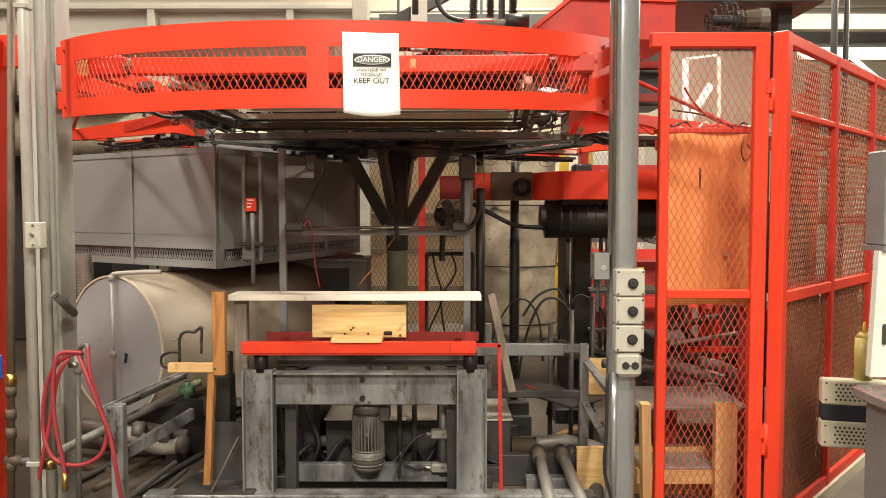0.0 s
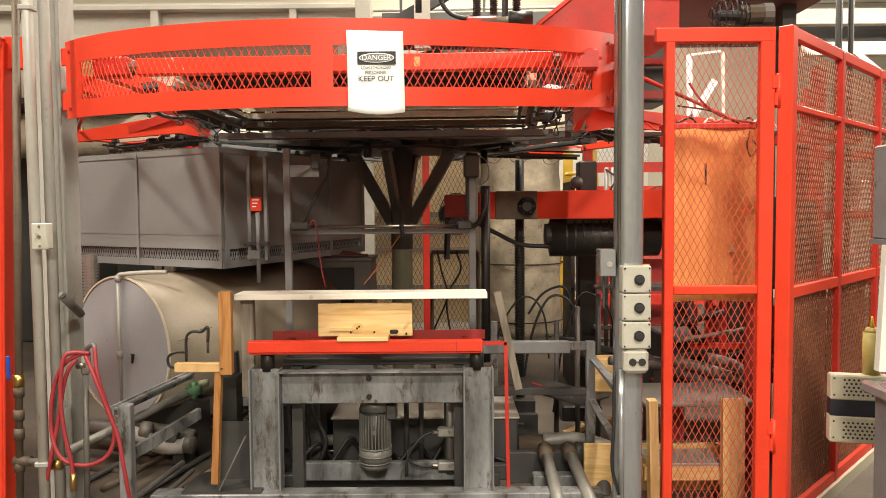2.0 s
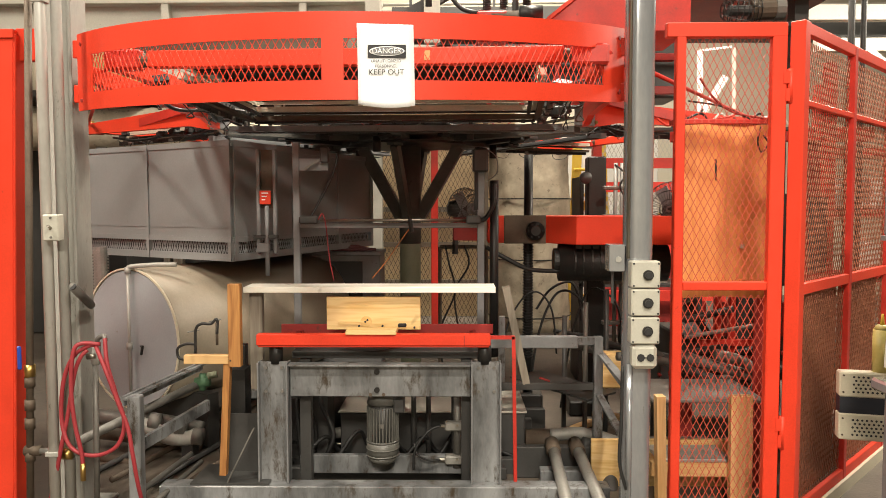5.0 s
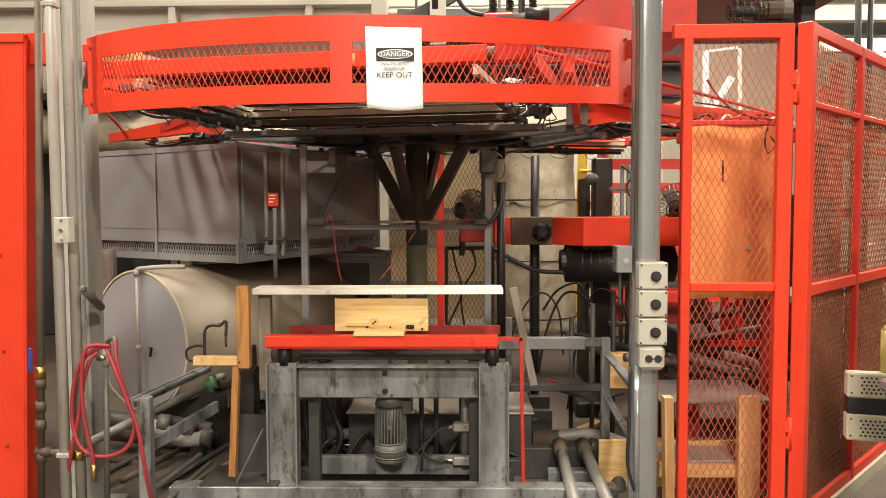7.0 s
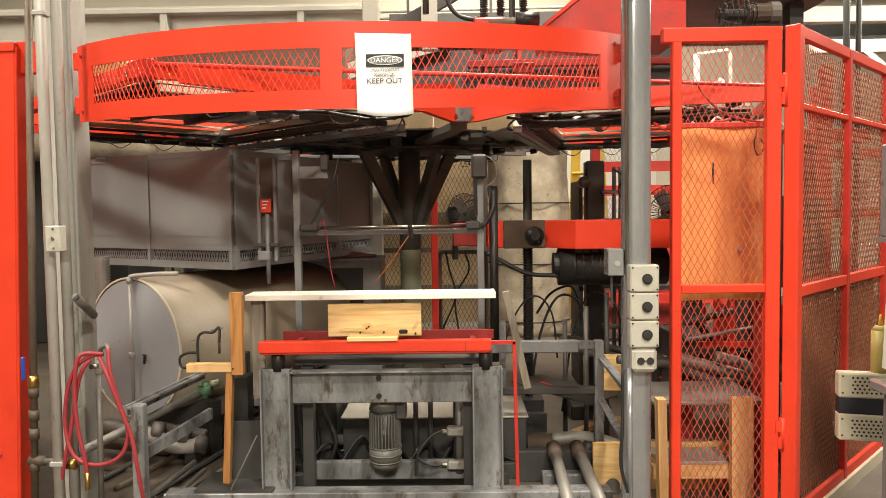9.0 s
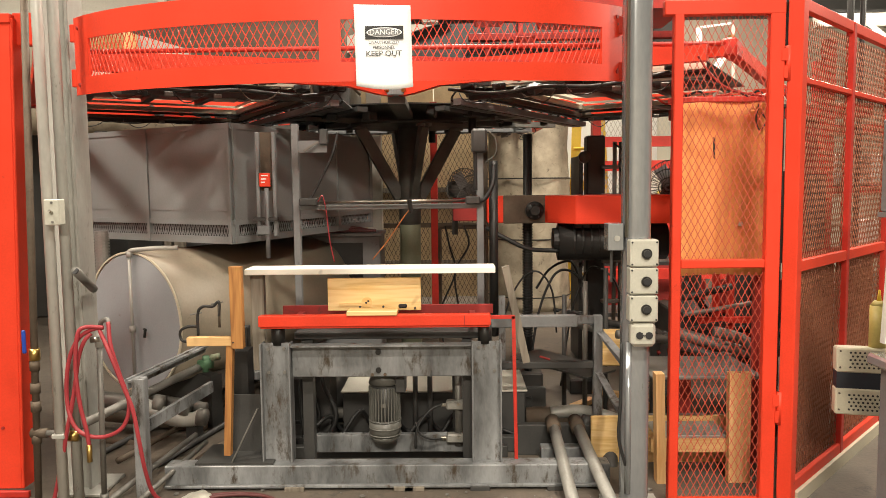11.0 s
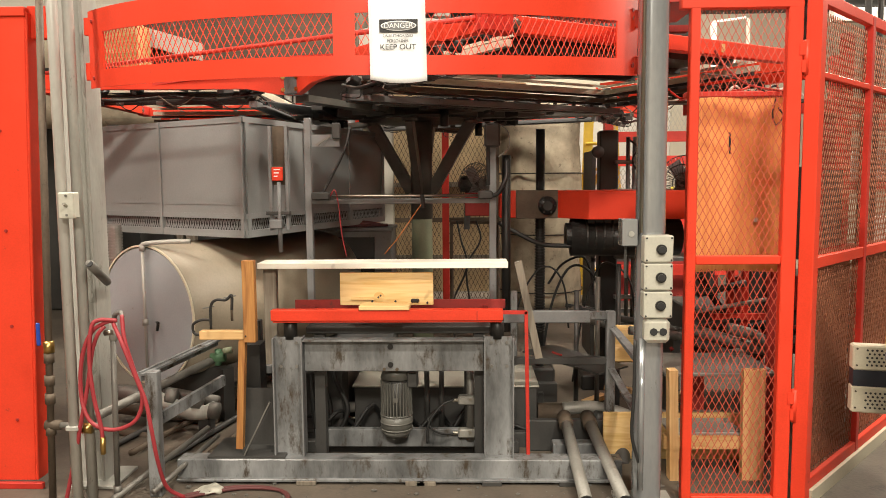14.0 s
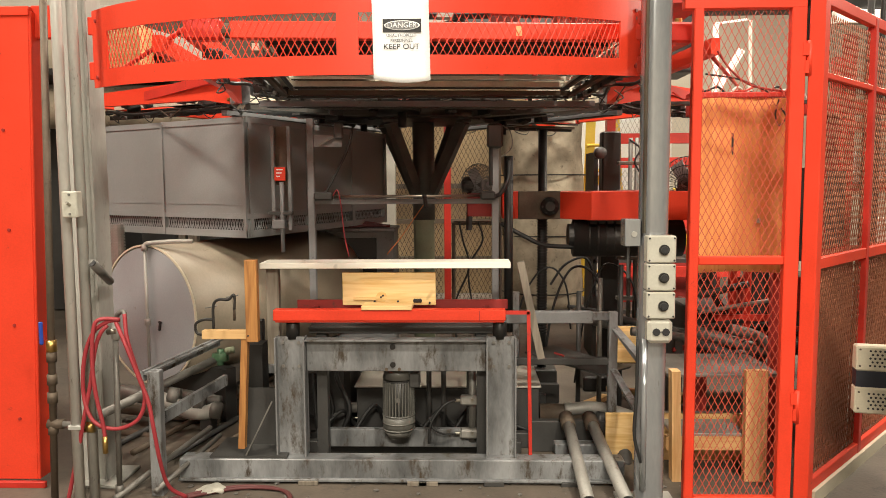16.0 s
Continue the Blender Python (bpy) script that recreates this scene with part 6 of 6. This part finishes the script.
def hose_stand():
    th = thing("pipe_riser", "old iron pipe riser with blue-handled valve", "pipe", (-1.83, 3.15, 0))
    part("riser", R((-1.832, 3.12, 0), (-1.762, 3.12, 2.4), 0.015, 14), RUST, th, "", True)
    for z in (0.30, 0.44, 0.52, 0.62):
        x = -1.832 + 0.07 * z / 2.4
        part("coupling", R((x, 3.12, z), (x + 0.001, 3.12, z + 0.045), 0.021, 14), RUST, th, "", True)
    part("valve_body", R((-1.812, 3.12, 0.665), (-1.812, 3.12, 0.715), 0.023, 14), BRASS, th, "brass valve body", True)
    part("valve_handle", B((-1.846, 3.085, 0.70, -1.828, 3.095, 0.80), bevel=0.004), BLUE, th, "blue lever handle")
    part("branch", R((-1.822, 3.12, 0.345), (-1.60, 3.10, 0.345), 0.014, 12), STEEL_DULL, th, "", True)
    part("tee", R((-1.842, 3.12, 0.345), (-1.775, 3.12, 0.345), 0.022, 12), RUST, th, "", True)
    part("branch_valve", R((-1.66, 3.08, 0.345), (-1.62, 3.08, 0.345), 0.024, 12), BRASS, th, "", True)
    st = thing("hose_standpipe", "thin galvanised standpipe with a hose bib", "pipe", (-1.49, 3.08, 0))
    part("pipe", R((-1.552, 3.140, 0.046), (-1.511, 3.080, 0.753), 0.012, 12), STEEL_DULL, st, "", True)
    part("elbow", R((-1.510, 3.080, 0.728), (-1.504, 3.080, 0.811), 0.018, 12), POST_OLD, st, "", True)
    part("tap", R((-1.540, 3.070, 0.760), (-1.501, 3.070, 0.764), 0.013, 12), STEEL, st, "", True)
    part("spout", hose([(-1.499, 3.070, 0.808), (-1.488, 3.060, 0.838), (-1.459, 3.050, 0.850), (-1.448, 3.040, 0.832)], 0.010, 10), STEEL_DULL, st, "", True)
    part("foot_coupling", R((-1.552, 3.140, 0.030), (-1.551, 3.140, 0.066), 0.018, 12), STEEL_DULL, st, "", True)
    ho = thing("red_air_hose", "coiled red rubber air hose hung on standpipe", "hose", (-1.550, 3.050, 0.346))
    loops = [
        [(-1.450, 3.040, 0.842), (-1.434, 3.020, 0.741), (-1.403, 3.020, 0.622), (-1.370, 3.020, 0.502), (-1.398, 3.020, 0.405), (-1.475, 3.020, 0.361), (-1.558, 3.020, 0.368), (-1.609, 3.020, 0.417), (-1.635, 3.030, 0.523), (-1.621, 3.030, 0.667), (-1.578, 3.030, 0.768), (-1.519, 3.030, 0.810), (-1.470, 3.040, 0.818)],
        [(-1.466, 3.030, 0.820), (-1.537, 3.020, 0.824), (-1.567, 3.010, 0.791), (-1.581, 3.010, 0.648), (-1.571, 3.010, 0.504), (-1.548, 3.010, 0.384), (-1.541, 3.010, 0.323)],
        [(-1.519, 3.030, 0.796), (-1.544, 3.020, 0.765), (-1.577, 3.030, 0.691), (-1.603, 3.030, 0.547), (-1.640, 3.030, 0.389), (-1.670, 3.040, 0.275), (-1.712, 3.050, 0.123), (-1.749, 3.060, -0.007)],
        [(-1.483, 3.030, 0.810), (-1.433, 3.000, 0.722), (-1.382, 3.000, 0.579), (-1.348, 3.000, 0.484), (-1.329, 3.000, 0.364), (-1.319, 3.030, 0.207), (-1.306, 3.080, 0.083), (-1.249, 3.120, 0.021)],
    ]
    for pts in loops:
        part("loop", hose(pts, 0.0085, 10, 6), RUBBER_RED, ho, "", True)
    part("coupler", R((-1.541, 3.010, 0.330), (-1.542, 3.010, 0.257), 0.011, 12), BRASS, ho, "brass quick coupler", True)
    fl = thing("floor_hose", "dusty dark red hose lying on the floor", "hose", (-1.0, 3.15, 0))
    for k in range(2):
        part("loop", hose([(-1.42, 3.02, 0.012), (-1.25, 3.14 + 0.03 * k, 0.012), (-1.05, 3.24 + 0.02 * k, 0.012), (-0.86, 3.22, 0.014), (-0.80, 3.12 - 0.03 * k, 0.012), (-0.95, 3.04, 0.012), (-1.15, 2.98 - 0.02 * k, 0.012)], 0.008), HOSE_OLD, fl, "", True)


# ---- inside and beside the cage ----
def cage_inside():
    th = thing("orange_panel", "orange sheet panel with scuffs behind the gate mesh", "panel", (1.27, 3.6, 0.9))
    bm = bmesh.new()
    rows = []
    for j in range(9):
        rows.append([bm.verts.new((1.04 + 0.46 * i / 8, 3.60 + 0.012 * math.sin(i * 0.8 + j * 0.5), 0.95 + 0.82 * j / 8 - 0.012 * abs(i - 4) / 4)) for i in range(9)])
    for u, v in zip(rows, rows[1:]):
        for i in range(8):
            bm.faces.new((u[i], u[i + 1], v[i + 1], v[i]))
    sh = part("sheet", bm, PLY, th, "", True)
    so = sh.modifiers.new("thickness", "SOLIDIFY")
    so.thickness = 0.012
    part("top_ledge", B((1.02, 3.58, 1.765, 1.52, 3.66, 1.79), bevel=0.004), RED_WORN, th)
    part("leg", B((1.05, 3.63, 0.0, 1.09, 3.67, 0.96)), RED_DULL, th)
    part("leg", B((1.45, 3.63, 0.0, 1.49, 3.67, 0.96)), RED_DULL, th)
    part("bolt", R((1.351, 3.580, 1.190), (1.340, 3.550, 1.192), 0.012, 8), STEEL, th)
    part("wire_loop", hose([(1.416, 3.550, 1.750), (1.402, 3.550, 1.684), (1.419, 3.550, 1.631), (1.450, 3.550, 1.671), (1.428, 3.550, 1.710)], 0.004), BLACK, th)
    part("scuff_strip", B((1.215, 3.578, 1.50, 1.225, 3.582, 1.60)), BLACK, th)
    th = thing("white_stand", "white painted steel A-shaped stand", "stand", (2.2, 7.0, 0))
    part("upright", bars(((2.231, 7.000, 2.788), (2.242, 7.000, 2.167), 0.05, 0.02), up=(0, 1, 0)), WHITE, th)
    part("diagonal", bars(((2.470, 7.000, 2.555), (2.267, 7.000, 2.219), 0.06, 0.02), up=(0, 1, 0)), WHITE, th)
    part("upright", bars(((2.538, 7.000, 2.814), (2.550, 7.000, 2.167), 0.03, 0.02), up=(0, 1, 0)), BEAM, th)
    part("top", bars(((2.231, 7.000, 2.788), (2.517, 7.000, 2.823), 0.02, 0.02), up=(0, 1, 0)), WHITE, th)
    part("post", B((2.24, 7.02, 0.0, 2.30, 7.08, 2.17)), GREY_DARK, th)
    th = thing("cage_machine", "dark red machine frame with pipes inside cage", "machine", (1.6, 4.6, 0))
    part("body", B((1.30, 4.4, 0.35, 2.3, 4.9, 0.62), bevel=0.01), GREY_DARK, th)
    part("red_guard", B((1.55, 4.36, 0.62, 2.2, 4.40, 0.82), bevel=0.006), RED_DULL, th)
    part("column", B((1.62, 4.35, 0.0, 1.72, 4.45, 1.80), bevel=0.006), GREY_DARK, th)
    part("column", B((2.05, 4.45, 0.0, 2.15, 4.55, 1.80), bevel=0.006), RED_DULL, th)
    part("panel", B((1.76, 4.5, 0.9, 2.02, 4.55, 1.45), bevel=0.004), GREY_DARK, th)
    for x, z0, z1 in ((1.44, 0.62, 0.98), (1.52, 0.45, 1.02), (1.69, 0.60, 1.0)):
        part("red_bar", B((x, 4.18, z0, x + 0.035, 4.22, z1), bevel=0.003), RED_WORN, th)
    part("red_bar", B((1.36, 4.16, 0.60, 1.80, 4.20, 0.635), bevel=0.003), RED_WORN, th)
    part("cross_beam", B((1.25, 4.38, 1.75, 2.4, 4.46, 1.83), bevel=0.004), RED_WORN, th)
    for a, b, r, m in (((1.216, 4.000, 0.680), (1.669, 4.000, 0.756), 0.012, STEEL_DULL), ((1.172, 4.000, 0.588), (1.649, 3.900, 0.458), 0.03, STEEL_DULL), ((1.188, 4.000, 0.526), (1.579, 3.800, 0.395), 0.025, GREY_DARK), ((1.245, 4.100, 0.755), (1.507, 4.100, 0.818), 0.02, GREY_DARK), ((1.289, 4.200, 0.836), (1.485, 4.200, 0.547), 0.02, BLACK)):
        part("pipe", R(a, b, r, 12), m, th, "", True)
    part("pipe", hose([(1.349, 3.900, 0.608), (1.498, 3.900, 0.563), (1.604, 3.900, 0.458), (1.627, 3.900, 0.338)], 0.03, 12), STEEL_DULL, th, "", True)
    part("wire_run", hose([(1.048, 3.300, 1.932), (1.11, 3.300, 1.848), (1.196, 3.300, 1.786), (1.345, 3.300, 1.755)], 0.005), RED_DULL, th)
    part("wire_run", hose([(1.0, 3.300, 1.835), (1.147, 3.300, 1.81), (1.272, 3.300, 1.755)], 0.004), BLACK, th)
    st = thing("wooden_steps", "rough pine steps with steel tread plates", "steps", (1.2, 3.5, 0))
    part("post", bars(((0.924, 3.400, 0.517), (0.936, 3.400, 0.0), 0.04, 0.06), up=(0, 1, 0)), PINE_L, st)
    part("post", bars(((1.292, 3.400, 0.518), (1.296, 3.400, 0.0), 0.098, 0.04), up=(0, 1, 0)), PINE_L, st)
    part("upper_tread", B((0.90, 3.43, 0.475, 1.42, 3.85, 0.49), bevel=0.003), STEEL_DULL, st, "grimy steel tread")
    # Spotted paler steel, its tone raised for the light on this tread.
    part("lower_tread", B((0.93, 3.43, 0.195, 1.27, 3.78, 0.21), bevel=0.003), PIPE, st, "steel tread, coloured paler as lit")
    part("stringer", B((0.90, 3.425, 0.13, 1.34, 3.465, 0.195), bevel=0.002), PINE_X, st)
    part("rear_post", B((1.10, 3.8, 0.0, 1.20, 3.86, 0.475)), RED_DULL, st)
    th = thing("plywood_sheet", "pale plywood offcut lying behind the steps", "plywood", (1.1, 3.65, 0))
    part("sheet", B((0.66, 3.645, 0.0, 1.55, 3.665, 0.235), bevel=0.002), PINE, th)
    part("bundle", B((0.80, 4.2, 0.35, 0.95, 4.3, 0.55), bevel=0.01), PINE, th)
    basket_fan("floor_fan", (1.30, 4.55, 1.36), 0.165, BLACK, "black wire-guard drum fan on a bracket", -25)
    part_back = thing("hardboard_backing", "brown hardboard sheets wired behind the mesh", "panel", m=pose(1.405, 3.12, 0, 0, 0, 47))
    part("sheet", B((0.05, 0.035, 0.10, 0.64, 0.045, 1.02)), COPPER, part_back)
    part("sheet", B((0.70, 0.035, 0.10, 1.32, 0.045, 1.02)), COPPER, part_back)
    part("upper_sheet", B((0.34, 0.06, 1.07, 0.58, 0.07, 1.42)), GREY_DARK, part_back)
    part("stiffener", B((0.57, 0.05, 0.08, 0.63, 0.10, 2.05)), RED_WORN, part_back)
    th = thing("stacked_shelving", "red shelving with pale crates behind the fence", "shelving", (3.0, 5.2, 0))
    for x in (2.45, 3.6):
        part("upright", B((x, 5.2, 0, x + 0.06, 5.26, 2.2)), RED_WORN, th)
    for z in (0.4, 0.85, 1.3, 1.72):
        part("shelf", B((2.5, 5.2, z, 3.6, 5.6, z + 0.05)), RED_WORN, th)
    for x, z in ((2.6, 1.35), (2.85, 1.35), (2.75, 0.9), (3.1, 0.9), (2.65, 0.45), (3.2, 1.35)):
        part("crate", B((x, 5.22, z, x + 0.18, 5.4, z + 0.22), bevel=0.01), WHITE, th, "white plastic crate")


def work_bench():
    th = thing("perforated_box", "cream metal box with perforated ends and dark band", "box", m=pose(*(1.480, 2.900, 0.474), 0, 0, -14))
    W, H, D = 0.34, 0.266, 0.06
    lo = part("lower_shell", B((0, 0, 0, W, D, 0.105), bevel=0.006), CREAM, th)
    hi = part("upper_shell", B((0, 0, 0.168, W, D, H), bevel=0.006), CREAM, th)
    part("band", B((0.003, 0.004, 0.105, W, D, 0.168)), NAVY, th, "dark blue band")
    for sh, za in ((lo, 0.0), (hi, 0.168)):
        for r_ in range(5):
            for c_ in range(9):
                p = (0.05 + 0.0165 * c_ + (0.008 if r_ % 2 else 0), 0, za + 0.022 + 0.0145 * r_)
                part("vent_hole", R(p, (p[0], -0.0015, p[2]), 0.0045, 6), INK, sh)
        for zz in (0.02, 0.085):
            part("screw", R((0.014, 0, za + zz), (0.014, -0.003, za + zz), 0.004, 8), RUST, sh)
    part("bracket", B((0.20, D, 0, W, D + 0.2, 0.03)), GREY_DARK, th)
    th = thing("squeeze_bottle", "yellowish plastic squeeze bottle on the box", "bottle", (1.640, 2.905, 0.740))
    c = Vector((1.640, 2.905, 0.740))
    part("body", R(c, c + Vector((0, 0, 0.165)), 0.032, 18), BOTTLE, th, "", True)
    part("shoulder", R(c + Vector((0, 0, 0.165)), c + Vector((0, 0, 0.182)), 0.032, 18, 0.018), BOTTLE, th, "", True)
    part("nozzle", R(c + Vector((0, 0, 0.182)), c + Vector((0, 0, 0.225)), 0.009, 10, 0.004), YELLOW, th, "", True)
    th = thing("work_counter", "grey steel work counter with a white panel", "counter", (1.75, 2.5, 0))
    part("top", B((1.44, 2.30, 0.745, 2.4, 2.62, 0.785), bevel=0.008), POST, th)
    part("body", B((1.48, 2.34, 0.0, 2.4, 2.60, 0.745), bevel=0.006), GREY, th)
    bm = bmesh.new()
    q = [(1.436, 2.500, 0.839), (1.453, 2.500, 1.263), (1.649, 2.500, 1.263), (1.664, 2.500, 0.839)]
    f = [bm.verts.new(v) for v in q]
    g = [bm.verts.new((v[0], v[1] + 0.03, v[2])) for v in q]
    bm.faces.new(f), bm.faces.new(g[::-1])
    for i in range(4):
        j = (i + 1) % 4
        bm.faces.new((f[i], f[j], g[j], g[i]))
    part("white_panel", bm, WHITE, th, "white enamel instrument panel")
    part("panel_top", B((1.462, 2.49, 1.263, 1.8, 2.62, 1.28)), GREY, th)
    part("upper_box", B((1.47, 2.5, 1.28, 1.8, 2.62, 1.60), bevel=0.006), GREY, th)
    part("handle", B((1.470, 2.49, 0.95, 1.484, 2.5, 1.02), bevel=0.004), GREY_DARK, th)


limit_frame()
actuator()
lift_screws()
basket_fan("pedestal_fan", (0.06, 5.2, 1.36), 0.145, STRUT, "grey wire-guard fan facing the column", 35)
back_cage()
hall_details()
overhead()
hopper()
grey_housing()
floor_clutter()
right_frame()
left_rails()
clamp_stand()
hose_stand()
cage_inside()
work_bench()


# ---- what moves ----
def motions():
    base = Vector((0.45, 4.55, 1.545))
    drops = [(0, 0.0), (0.5, -0.007), (1, -0.031), (1.5, -0.080), (2, -0.127), (2.5, -0.173), (3, -0.220), (3.5, -0.266), (4, -0.297), (4.4, -0.303), (16, -0.303)]
    walk(carriage_thing, [(t, Matrix.Translation(base + Vector((0, 0, d)))) for t, d in drops])
    turns = [(0, -2.2), (6.1, -2.2), (6.5, -5.0), (7, -10.1), (7.5, -17.3), (8, -27.3), (8.5, -36.5), (9, -44.1), (9.2, -46.4), (10.2, -54.0), (11.3, -62.0), (11.5, -63.9), (12, -69.0), (12.5, -74.0), (13, -79.2), (13.5, -83.5), (14, -88.3), (14.5, -93.9), (15, -100.6), (15.5, -107.8), (16, -114.7)]
    walk(turret_thing, [(t, pose(*TURRET, 0, 0, 0, a)) for t, a in turns])


motions()
